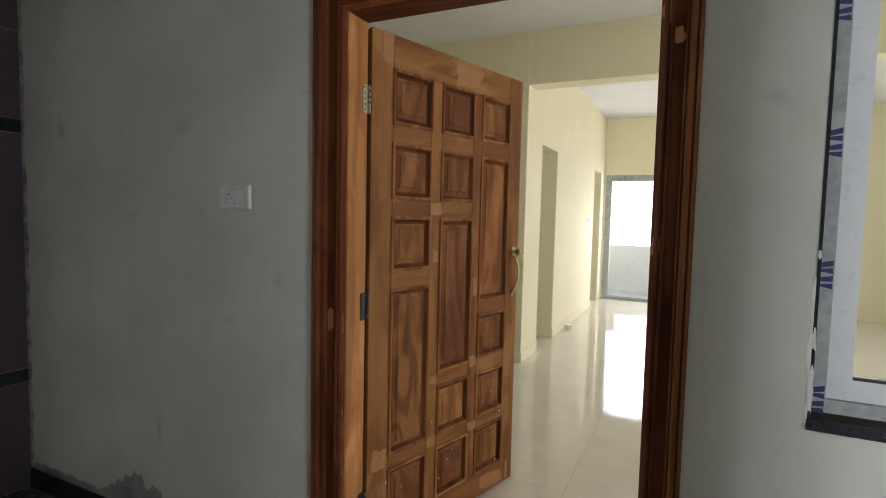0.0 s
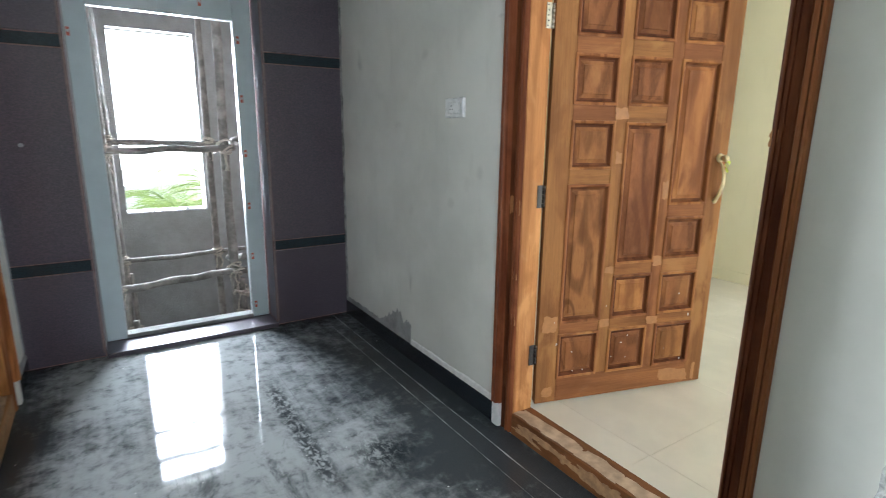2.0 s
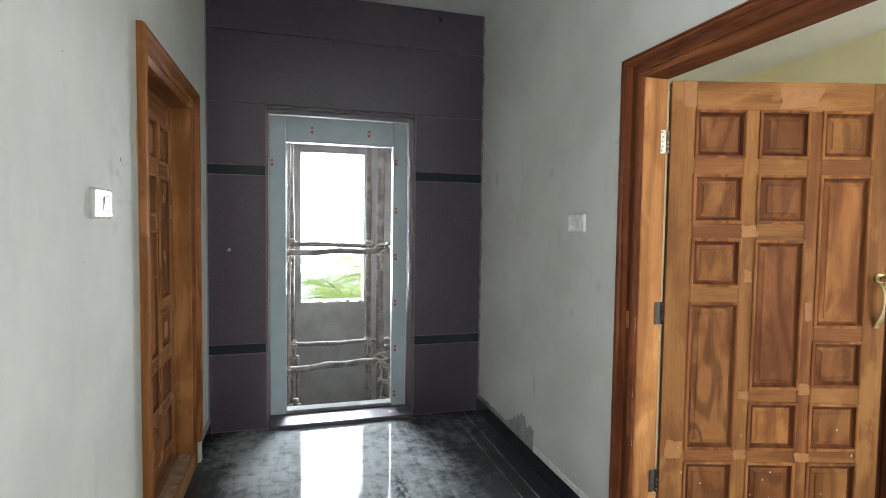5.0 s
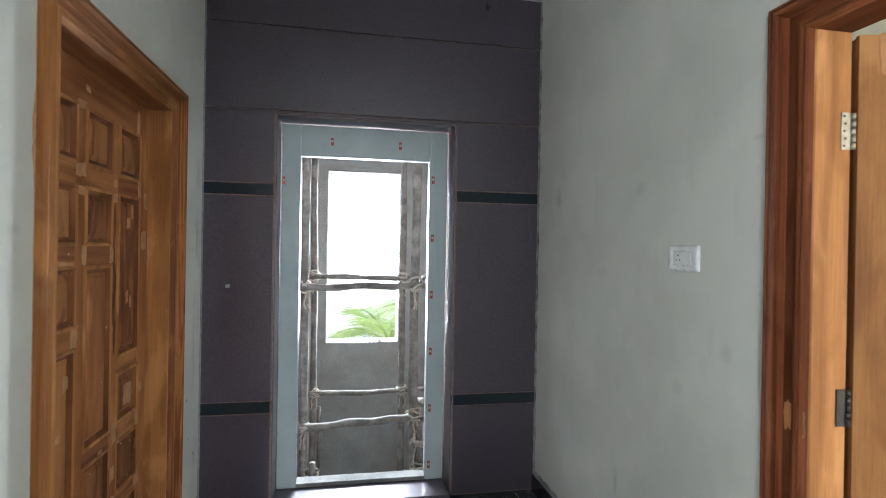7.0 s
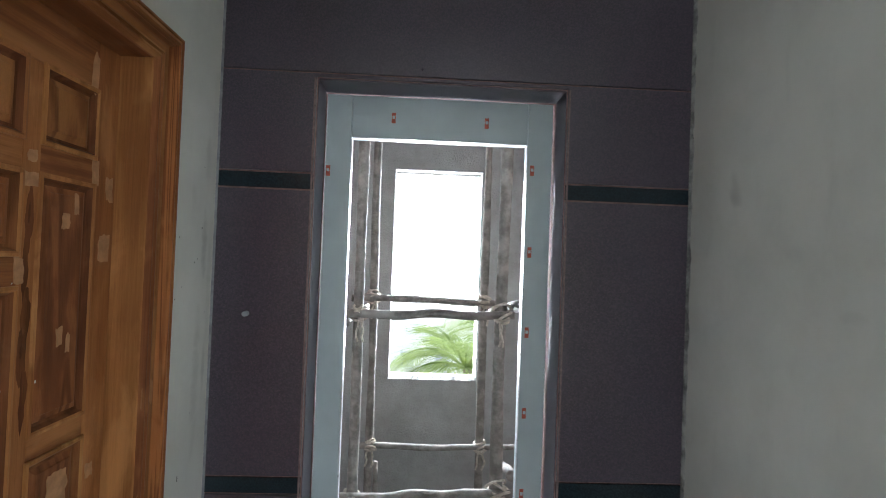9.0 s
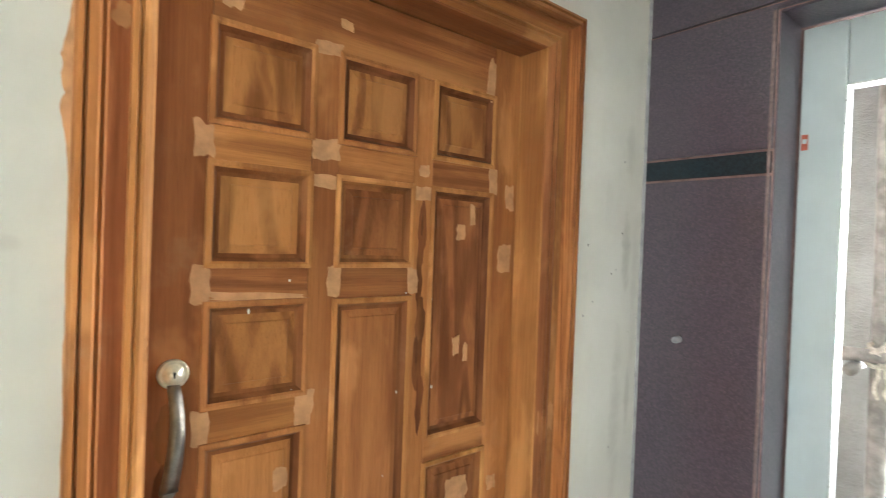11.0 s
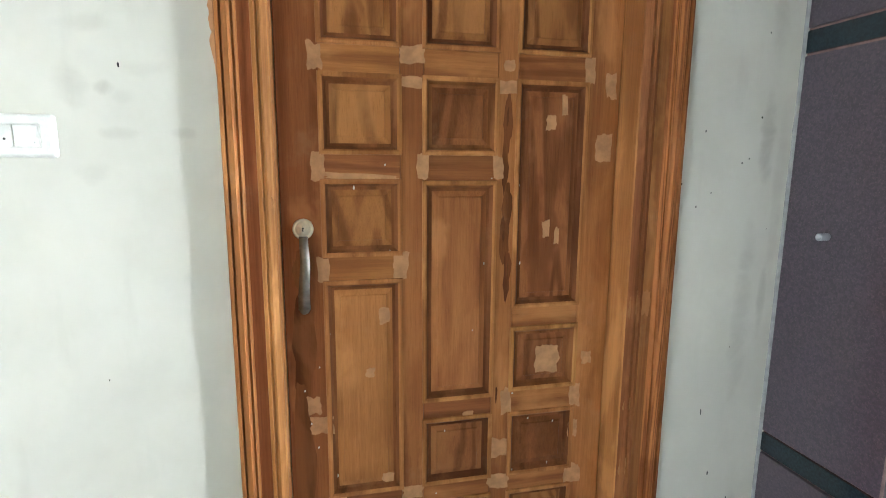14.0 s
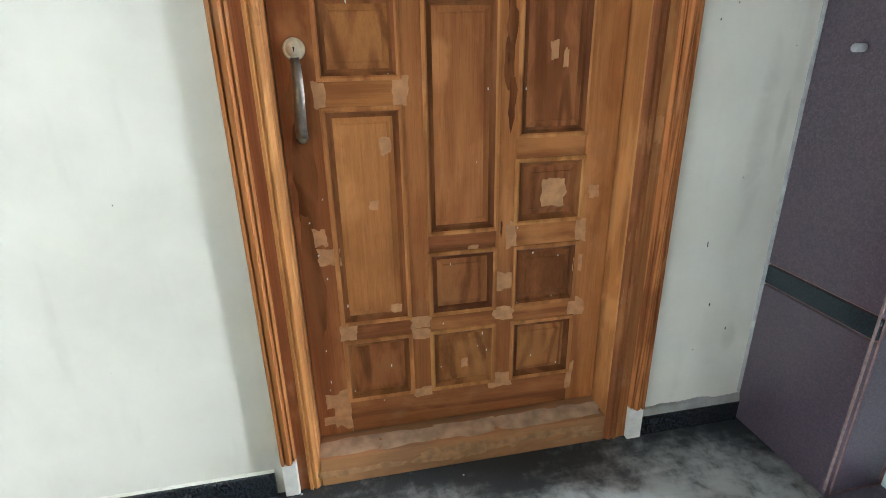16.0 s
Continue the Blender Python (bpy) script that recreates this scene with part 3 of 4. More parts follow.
FY, BY = 0.75, 1.30
pole("upright_pole", (0.535, FY, -1.9), (0.505, FY, 3.5), 0.034, 1)
pole("upright_pole", (1.345, FY, -1.9), (1.325, FY, 3.5), 0.040, 2)
pole("upright_pole", (0.585, BY, -1.9), (0.540, BY, 3.5), 0.030, 3)
pole("upright_pole", (1.305, BY, -1.9), (1.300, BY, 3.5), 0.032, 4)
pole("ledger_pole", (0.42, FY - 0.05, 1.245), (1.40, FY - 0.05, 1.262), 0.027, 5)
pole("ledger_pole", (0.42, BY - 0.04, 1.30), (1.45, BY - 0.04, 1.285), 0.024, 6)
pole("ledger_pole", (0.45, FY - 0.05, 0.235), (1.42, FY - 0.05, 0.275), 0.030, 7)
pole("ledger_pole", (0.45, BY - 0.04, 0.315), (1.75, BY - 0.04, 0.325), 0.022, 8)
pole("cross_pole", (1.40, 0.60, 0.40), (1.44, 1.55, 0.18), 0.028, 9)
pole("cross_pole", (0.47, 0.60, 1.19), (0.51, 1.55, 1.24), 0.022, 10)
pole("cross_pole", (1.43, 0.55, 1.34), (1.37, 1.55, 1.20), 0.026, 11)
pole("pole_stub", (0.60, FY - 0.05, -1.9), (0.585, FY - 0.05, -0.02), 0.026, 12)
pole("pole_stub", (0.62, BY, -1.9), (0.615, BY, 0.20), 0.020, 13)
pole("pole_stub", (1.39, FY - 0.05, -1.9), (1.375, FY - 0.05, 0.20), 0.030, 14)


def rope_knot(x, y, z, seed, size=1.0):
    rnd = random.Random(seed)
    bm = bmesh.new()
    o = Vector((x - 0.93, y - 1.0, z + 1.9))
    for t in range(5):
        tilt = Euler((rnd.uniform(-0.7, 0.7), rnd.uniform(-0.7, 0.7), 0)).to_matrix()
        n, r, lift_z = 16, 0.042 * size * rnd.uniform(0.9, 1.15), rnd.uniform(-0.035, 0.035) * size
        pts = [o + tilt @ Vector((r * math.cos(k * math.tau / n), r * math.sin(k * math.tau / n), lift_z)) for k in range(n)]
        for k in range(n):
            rod(bm, pts[k], pts[(k + 1) % n], 0.008, 0.008, 5)
    for t in range(2):
        p = o + Vector((rnd.uniform(-0.03, 0.03), -0.03, -0.02))
        for k in range(5):
            q = p + Vector((rnd.uniform(-0.012, 0.012), rnd.uniform(-0.01, 0.01), -0.028 * size))
            rod(bm, p, q, 0.007, 0.006, 5)
            p = q
    part("rope_tie", bm, ROPE, scaffold, "pale coir rope lashing")


for i, (x, y, z, s) in enumerate(((0.53, FY - 0.02, 1.25, 1.0), (1.335, FY - 0.02, 1.27, 1.2), (0.56, BY - 0.02, 1.30, 0.9), (1.30, BY - 0.02, 1.29, 1.0), (0.53, FY - 0.02, 0.24, 1.0),
                               (1.345, FY - 0.02, 0.27, 1.4), (0.58, BY - 0.02, 0.32, 0.8), (1.305, BY - 0.02, 0.325, 0.9), (1.38, FY - 0.04, 0.10, 1.3), (0.59, FY - 0.03, -0.12, 1.2), (1.38, FY - 0.04, -0.12, 1.4))):
    rope_knot(x, y, z, i + 3, s)
bm = bmesh.new()
turned(bm, [(0.002, -0.018), (0.014, -0.014), (0.018, 0.0), (0.014, 0.014), (0.002, 0.018)], (1.405, 0.62, 1.30), (0, 1, 0), 12)
tagged(obj("work_light", bm, PLASTIC, None, "small white bulb tied to a scaffold pole", True), category="bulb")
bpy.data.objects["work_light"].location = (0, 0.045, 0)

# ---- door frames ----
ARCHITRAVE = ((1.0, 0.0), (1.0, 0.020), (0.965, 0.030), (0.905, 0.031), (0.89, 0.018), (0.865, 0.018), (0.85, 0.029), (0.74, 0.033), (0.705, 0.027), (0.695, 0.014), (0.668, 0.014), (0.645, 0.019), (0.625, 0.004), (0.6, 0.002), (0.6, -0.118), (1.0, -0.118))
POST = ((0.598, 0.002), (0.345, 0.002), (0.345, -0.118), (0.598, -0.118))
BEAD = ((0.343, 0.001), (0.33, 0.009), (0.26, 0.012), (0.235, 0.003), (0.205, 0.003), (0.19, 0.008), (0.14, 0.009), (0.09, 0.005), (0.032, -0.004), (0.032, -0.118), (0.343, -0.118))
LINING = ((0.030, -0.005), (0.0, -0.008), (0.0, -0.118), (0.030, -0.118))


def door_frame(name, x, facing, y_far, y_near, z_top, far, near, top, label, z_foot, woods):
    """A moulded teak frame in a wall at x. facing: the way out of the wall along x. far, near, top: widths of its members."""
    fr = holder(name, x, (y_far + y_near) / 2, 0.0, label, "door frame", "teak door frames")
    yc = (y_far + y_near) / 2

    def run(pa, pb):
        bm = bmesh.new()
        a = [bm.verts.new((facing * v, y - yc, z)) for y, z, v in pa]
        b = [bm.verts.new((facing * v, y - yc, z)) for y, z, v in pb]
        n = len(a)
        for k in range(n):
            bm.faces.new((a[k], a[(k + 1) % n], b[(k + 1) % n], b[k]))
        bm.faces.new(a)
        bm.faces.new(b[::-1])
        return bm

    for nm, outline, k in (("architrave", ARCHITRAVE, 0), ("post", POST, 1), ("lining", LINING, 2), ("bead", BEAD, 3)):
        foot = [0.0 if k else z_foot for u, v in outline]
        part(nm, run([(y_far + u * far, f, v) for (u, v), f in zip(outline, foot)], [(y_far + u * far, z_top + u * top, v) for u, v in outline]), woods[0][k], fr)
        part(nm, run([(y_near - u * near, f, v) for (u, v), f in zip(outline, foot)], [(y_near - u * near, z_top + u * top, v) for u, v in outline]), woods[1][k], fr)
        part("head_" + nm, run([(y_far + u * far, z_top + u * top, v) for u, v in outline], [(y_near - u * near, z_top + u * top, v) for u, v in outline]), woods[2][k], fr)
    th = block("threshold", (min(facing * 0.004, -facing * 0.118), y_near - yc + 0.001, 0.0, max(facing * 0.004, -facing * 0.118), y_far - yc - 0.001, 0.104), TEAK_T if facing > 0 else TEAK_TD, fr, "scuffed teak threshold with pale filler", 0.003)
    rnd = random.Random(len(name))
    for i in range(12):
        y = rnd.uniform(y_near - yc + 0.09, y_far - yc - 0.09)
        bm = blotch(bmesh.new(), (facing * 0.004, y, rnd.uniform(0.04, 0.072)), (0, 1, 0), (0, 0.1, 1), (facing, 0, 0), rnd.uniform(0.07, 0.17), rnd.uniform(0.022, 0.045), 0.0006 + i * 0.00005, i + 3, 32, 0.2, 0.9)
        part("filler_patch", bm, FILLER_T, th)
    for i in range(5):
        y = y_near - yc + (i + 0.5) * (y_far - y_near) / 5
        bm = blotch(bmesh.new(), (-facing * 0.045, y, 0.104), (0, 1, 0), (1, 0, 0), (0, 0, 1), 0.21, 0.075, 0.0005 + i * 0.00005, i + 40, 32, 0.8, 0.3)
        part("dust_patch", bm, TOPDUST, th, "pale cement dust on the threshold")
    # filler spots on the posts
    for i in range(7):
        y0 = (y_near - near * rnd.choice((0.15, 0.45, 0.5))) if i % 2 else (y_far + far * rnd.choice((0.15, 0.45, 0.5)))
        bm = blotch(bmesh.new(), (facing * 0.0035, y0 - yc, rnd.uniform(0.3, 2.1)), (0, 1, 0), (0, 0, 1), (facing, 0, 0), 0.026, rnd.uniform(0.03, 0.09), 0.0004 + i * 0.00004, i + 60, 26, 0.5, 0.6)
        part("filler_patch", bm, FILLER_A, fr)
    for s, y in ((far, y_far + far * 0.8), (near, y_near - near * 0.8)):
        part("plinth", box(bmesh.new(), min(0, facing * 0.022), y - yc - s * 0.195, 0.0, max(0, facing * 0.022), y - yc + s * 0.195, z_foot - 0.001, 0.003), PLINTH, fr, "white putty block under the moulding")
    return fr


# wood colours hold light: near lining dark as backlit, far lining pale as lit
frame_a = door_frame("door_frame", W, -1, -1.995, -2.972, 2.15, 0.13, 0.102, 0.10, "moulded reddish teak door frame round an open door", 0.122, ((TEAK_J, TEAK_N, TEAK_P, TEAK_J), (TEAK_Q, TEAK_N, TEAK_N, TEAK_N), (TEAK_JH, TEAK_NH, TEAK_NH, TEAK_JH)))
frame_b = door_frame("door_frame", 0.0, 1, -0.535, -1.525, 2.168, 0.135, 0.115, 0.112, "moulded reddish teak door frame round a closed door", 0.13, ((TEAK_Z, TEAK_K, TEAK_P, TEAK_K), (TEAK_R, TEAK_R, TEAK_P, TEAK_P), (TEAK_KH, TEAK_KH, TEAK_KH, TEAK_KH)))

# three hinges on the open door's post
for z, m in ((1.882, STEEL), (1.134, DARKST), (0.379, DARKST)):
    hx, hy = 2.137 - W, -1.997 - (-1.995 - 2.972) / 2
    bm = bmesh.new()
    box(bm, hx - 0.030, hy - 0.002, z - 0.05, hx, hy + 0.001, z + 0.05)
    hg = part("hinge", bm, m, frame_a, "five-knuckle steel butt hinge")
    for k in range(5):
        zz = z - 0.05 + k * 0.02
        part("knuckle", turned(bmesh.new(), [(0.0065, 0.001), (0.0065, 0.0185)], (hx + 0.004, hy - 0.004, zz), (0, 0, 1), 12), m, hg, "", True)
    bm = bmesh.new()
    for k in range(5):
        turned(bm, [(0.0035, 0.0), (0.003, 0.0012)], (hx - (0.019 if k % 2 else 0.022), hy - 0.002, z - 0.04 + k * 0.02), (0, -1, 0), 8)
    part("screws", bm, DARKPL, hg)

# ---- panelled doors ----
COLS = ((0.110, 0.324), (0.390, 0.603), (0.664, 0.880))
ROWS = (((2.020, 1.820), (1.742, 1.537), (1.462, 1.255), (1.180, 0.525), (0.463, 0.240)),
        ((2.020, 1.820), (1.742, 1.537), (1.457, 0.800), (0.737, 0.525), (0.463, 0.240)),
        ((2.020, 1.820), (1.742, 1.080), (1.012, 0.812), (0.733, 0.525), (0.463, 0.240)))


def panel_rings(x0, z0, x1, z1, steps, closed):
    """Rings of a fielded panel, facing -y: its moulding, or, closed, its raised field."""
    bm = bmesh.new()
    loops = []
    for inset, y in steps:
        loops.append([bm.verts.new(p) for p in ((x0 + inset, y, z0 + inset), (x1 - inset, y, z0 + inset), (x1 - inset, y, z1 - inset), (x0 + inset, y, z1 - inset))])
    for p, q in zip(loops, loops[1:]):
        for k in range(4):
            bm.faces.new((p[k], p[(k + 1) % 4], q[(k + 1) % 4], q[k]))
    if closed:
        bm.faces.new(loops[-1])
    return bm


RIM = ((-0.005, 0.0), (-0.004, -0.006), (0.004, -0.008), (0.009, -0.004))
COVE = ((0.009, -0.004), (0.013, 0.003), (0.017, 0.0085), (0.025, 0.0090))
FIELD = ((0.025, 0.0090), (0.033, 0.0065), (0.041, 0.004), (0.043, 0.001))


def panelled_door(width, z0, z1, label, m, patches, patch_mat, woods, figured):
    """A teak door of fifteen panels; local x runs along it, its face looks along -y, its foot is at local z 0."""
    d = holder("panelled_door", 0, 0, 0, label, "door", "teak panelled doors")
    top, low = z1 - z0, -z0
    k = width / 0.985
    block("core", (0.004, 0.016, 0.004, width - 0.004, 0.036, top - 0.004), woods[0], d)
    cols = [(a * k, b * k) for a, b in COLS]
    xs = [(0.0, cols[0][0]), (cols[0][1], cols[1][0]), (cols[1][1], cols[2][0]), (cols[2][1], width)]
    t = 0.0006
    for i, (a, b) in enumerate(xs):
        zz = (0.0, top) if i in (0, 3) else (0.24 + low, 2.02 + low)
        block("stile", (a + t, 0, zz[0] + t, b - t, 0.016, zz[1] - t), woods[0], d, "", 0.0012)
    block("rail", (xs[0][1] + t, 0, t, xs[3][0] - t, 0.016, 0.24 + low - t), woods[1], d, "", 0.0012)
    block("rail", (xs[0][1] + t, 0, 2.02 + low + t, xs[3][0] - t, 0.016, top - t), woods[1], d, "", 0.0012)
    for c, ((a, b), rows) in enumerate(zip(cols, ROWS)):
        for (hi, lo), (hi2, lo2) in zip(rows, rows[1:]):
            block("rail", (a + t, 0.0002, hi2 + low + t, b - t, 0.016, lo + low - t), woods[1], d, "", 0.0012)
        for r, (hi, lo) in enumerate(rows):
            wood = figured[c, r] if (c, r) in figured else woods[4] if hi - lo > 0.5 and a < 0.5 else woods[2]
            pn = part("panel", panel_rings(a, lo + low, b, hi + low, FIELD, True), wood, d)
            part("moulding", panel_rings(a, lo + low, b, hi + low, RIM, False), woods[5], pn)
            # cove wood is darker: old polish plus the groove's shade in colour
            part("cove", panel_rings(a, lo + low, b, hi + low, COVE, False), woods[3], pn, "groove darkened by stain and painted shade")
    for i, (x, z, w, h) in enumerate(patches):
        inside = any(a + 0.03 < x < b - 0.03 and lo + 0.03 < z < hi - 0.03 for (a, b), rows in zip(cols, ROWS) for hi, lo in rows)
        part("filler_patch", blotch(bmesh.new(), (x, 0.001 if inside else 0.0, z + low), (1, 0, 0.08 * math.sin(i * 2.3)), (0.08 * math.cos(i * 1.7), 0, 1), (0, -1, 0), w * 1.08, h * 1.08, 0.0008 + i * 0.00003, i + 11, 32, 0.85, 0.3), patch_mat, d)
    d.matrix_world = m
    return d


def splash(d, rnd, count, width, z0, z1):
    bm = bmesh.new()
    for i in range(count):
        x, z, s = rnd.uniform(0.04, width - 0.04), rnd.uniform(z0, z1), rnd.uniform(0.002, 0.005)
        blotch(bm, (x, 0.0, z), (1, 0, 0.2), (0, 0, 1), (0, -1, 0), s, s * rnd.uniform(1, 3), 0.0012, i, 8, 0.2, 0.4)
    part("paint_specks", bm, PLINTH, d, "dried white paint specks")


B_PATCH = ((0.15, 2.105, 0.04, 0.10), (0.075, 2.08, 0.035, 0.025), (0.40, 2.09, 0.03, 0.02), (0.357, 2.025, 0.062, 0.028), (0.865, 2.07, 0.03, 0.10), (0.10, 1.782, 0.035, 0.065), (0.357, 1.80, 0.062, 0.045), (0.357, 1.728, 0.064, 0.028),
           (0.635, 1.783, 0.03, 0.03), (0.635, 1.725, 0.055, 0.035), (0.885, 1.78, 0.03, 0.075), (0.10, 1.50, 0.035, 0.075), (0.388, 1.50, 0.032, 0.07), (0.61, 1.50, 0.03, 0.06), (0.107, 1.218, 0.032, 0.065), (0.322, 1.218, 0.04, 0.068),
           (0.215, 1.472, 0.19, 0.016), (0.275, 1.075, 0.03, 0.045), (0.232, 0.905, 0.024, 0.026), (0.282, 0.565, 0.032, 0.026), (0.072, 0.82, 0.035, 0.05), (0.092, 0.755, 0.062, 0.05), (0.125, 0.495, 0.05, 0.05),
           (0.085, 0.205, 0.05, 0.13), (0.06, 0.245, 0.05, 0.05), (0.05, 0.17, 0.06, 0.03), (0.357, 0.505, 0.06, 0.04), (0.358, 0.462, 0.058, 0.035), (0.36, 0.235, 0.06, 0.035), (0.635, 0.505, 0.06, 0.045), (0.632, 0.62, 0.055, 0.06),
           (0.652, 0.775, 0.03, 0.075), (0.885, 0.775, 0.035, 0.07), (0.885, 0.66, 0.03, 0.06), (0.89, 0.50, 0.05, 0.06), (0.64, 0.245, 0.055, 0.05), (0.61, 0.23, 0.05, 0.03), (0.885, 0.22, 0.02, 0.10), (0.785, 0.905, 0.07, 0.085),
           (0.765, 1.315, 0.02, 0.045), (0.80, 1.295, 0.014, 0.045), (0.77, 1.63, 0.028, 0.04), (0.81, 1.68, 0.015, 0.05), (0.92, 0.90, 0.03, 0.04), (0.53, 0.745, 0.03, 0.018), (0.94, 1.56, 0.05, 0.08), (0.955, 1.74, 0.03, 0.07), (0.50, 0.33, 0.022, 0.03))
A_PATCH = ((0.06, 0.52, 0.07, 0.075), (0.357, 0.50, 0.05, 0.04), (0.80, 0.17, 0.17, 0.06), (0.56, 2.075, 0.17, 0.08), (0.50, 2.105, 0.06, 0.04), (0.36, 1.30, 0.03, 0.05), (0.635, 1.15, 0.03, 0.08), (0.36, 0.77, 0.05, 0.03), (0.06, 0.17, 0.05, 0.05), (0.36, 1.50, 0.06, 0.05),
           (0.635, 0.49, 0.06, 0.04), (0.63, 0.80, 0.05, 0.05), (0.93, 0.17, 0.02, 0.09), (0.08, 2.09, 0.05, 0.10))
turn_a = math.degrees(math.atan2(-0.27, 0.943))
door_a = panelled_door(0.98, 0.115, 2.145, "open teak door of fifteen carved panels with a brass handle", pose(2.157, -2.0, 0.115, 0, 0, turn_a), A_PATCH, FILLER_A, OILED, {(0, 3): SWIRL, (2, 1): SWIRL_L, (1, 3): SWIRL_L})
splash(door_a, random.Random(4), 16, 0.98, 0.1, 0.6)
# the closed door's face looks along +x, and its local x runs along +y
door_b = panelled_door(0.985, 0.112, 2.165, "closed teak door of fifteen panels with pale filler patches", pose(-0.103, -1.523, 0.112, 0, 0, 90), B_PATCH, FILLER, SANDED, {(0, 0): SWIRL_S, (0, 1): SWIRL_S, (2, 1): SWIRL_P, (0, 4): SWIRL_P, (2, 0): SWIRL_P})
splash(door_b, random.Random(9), 40, 0.98, 0.1, 1.4)


def figure_marks(d, marks, material, name, low):
    """Dark knots and heartwood streaks in the boards."""
    for i, (x, y, z, w, h) in enumerate(marks):
        part(name, blotch(bmesh.new(), (x, y, z + low), (1, 0, 0.05), (0, 0, 1), (0, -1, 0), w, h, 0.0003 + i * 0.00002, i + 71, 18, 0.05, 0.55), material, d, "dark figure in the wood")


figure_marks(door_b, ((0.634, 0, 1.62, 0.026, 0.16), (0.630, 0, 1.50, 0.020, 0.14), (0.638, 0, 1.38, 0.028, 0.16), (0.632, 0, 1.28, 0.030, 0.14), (0.644, 0, 1.18, 0.022, 0.14)), HEART, "heartwood_streak", -0.112)
figure_marks(door_b, ((0.634, -0.0006, 1.64, 0.007, 0.05), (0.638, -0.0006, 1.40, 0.008, 0.06), (0.631, -0.0006, 1.30, 0.009, 0.035), (0.646, -0.0006, 1.19, 0.006, 0.05), (0.62, 0, 0.80, 0.006, 0.05)), TEAK_D, "wood_knot", -0.112)
figure_marks(door_b, ((0.045, 0, 1.00, 0.06, 0.34), (0.040, 0, 0.66, 0.055, 0.46), (0.050, 0, 1.22, 0.05, 0.12)), HEART, "heartwood_streak", -0.112)


def lock_set(door, x, z, metal, ring, length, lock_r, label, paddle):
    lk = part("lock", turned(bmesh.new(), [(lock_r, 0), (lock_r, 0.006), (lock_r * 0.86, 0.010), (lock_r * 0.80, 0.008), (lock_r * 0.66, 0.008), (lock_r * 0.62, 0.014), (0.001, 0.0145)], (x, 0, z), (0, -1, 0), 28), ring, door, label, True)
    bm = bmesh.new()
    box(bm, x - 0.0014, -0.0153, z - 0.006, x + 0.0014, -0.0143, z + 0.003)
    turned(bm, [(0.0028, 0.0143), (0.0028, 0.0153)], (x, 0, z + 0.003), (0, -1, 0), 10)
    part("keyhole", bm, DARKPL, lk)
    line, half = [], []
    for i in range(19):
        f = i / 18
        out = 0.006 + 0.030 * math.sin(math.pi * min(1, f * 1.04)) ** 0.75
        line.append((x + 0.003 * math.sin(f * 5), -out, z - 0.020 - f * length))
        half.append(0.0055 + 0.0085 * f ** 0.8 - (0.004 if f > 0.97 else 0) if paddle else 0.0115 + 0.0045 * f)
    hd_ = part("handle", strip(bmesh.new(), line, half, 0.004, (1, 0, 0), (0, -1, 0)), metal, door, "curved metal pull handle", True)
    part("handle_end", turned(bmesh.new(), [(0.014, 0), (0.014, 0.005), (0.010, 0.009), (0.001, 0.010)], (line[-1][0], 0, line[-1][2]), (0, -1, 0), 18), metal, hd_, "", True)


lock_set(door_b, 0.057, 1.332 - 0.112, HANDLE, LOCKM, 0.205, 0.028, "round nickel lock with a keyhole", False)
lock_set(door_a, 0.936, 1.300 - 0.115, BRASS, BRASS, 0.19, 0.022, "round brass lock", True)
bm = bmesh.new()
turned(bm, [(0.001, 0.0), (0.012, 0.006), (0.017, 0.018), (0.017, 0.026), (0.011, 0.034), (0.001, 0.035)], (0.936, -0.014, 1.185), (0, -1, 0), 20)
part("knob", bm, BRASS, door_a, "brass turn knob", True)
part("ribbon", strip(bmesh.new(), [(0.934, -0.040, 1.150), (0.926, -0.047, 1.158), (0.930, -0.052, 1.168), (0.944, -0.053, 1.168), (0.950, -0.049, 1.157), (0.942, -0.046, 1.148), (0.932, -0.048, 1.142), (0.936, -0.050, 1.128), (0.945, -0.050, 1.120)], 0.006, 0.0015, (0.4, -0.3, 0.85), (0.1, -1, 0)), RIBBON, door_a, "yellow-green tie knotted round the handle")


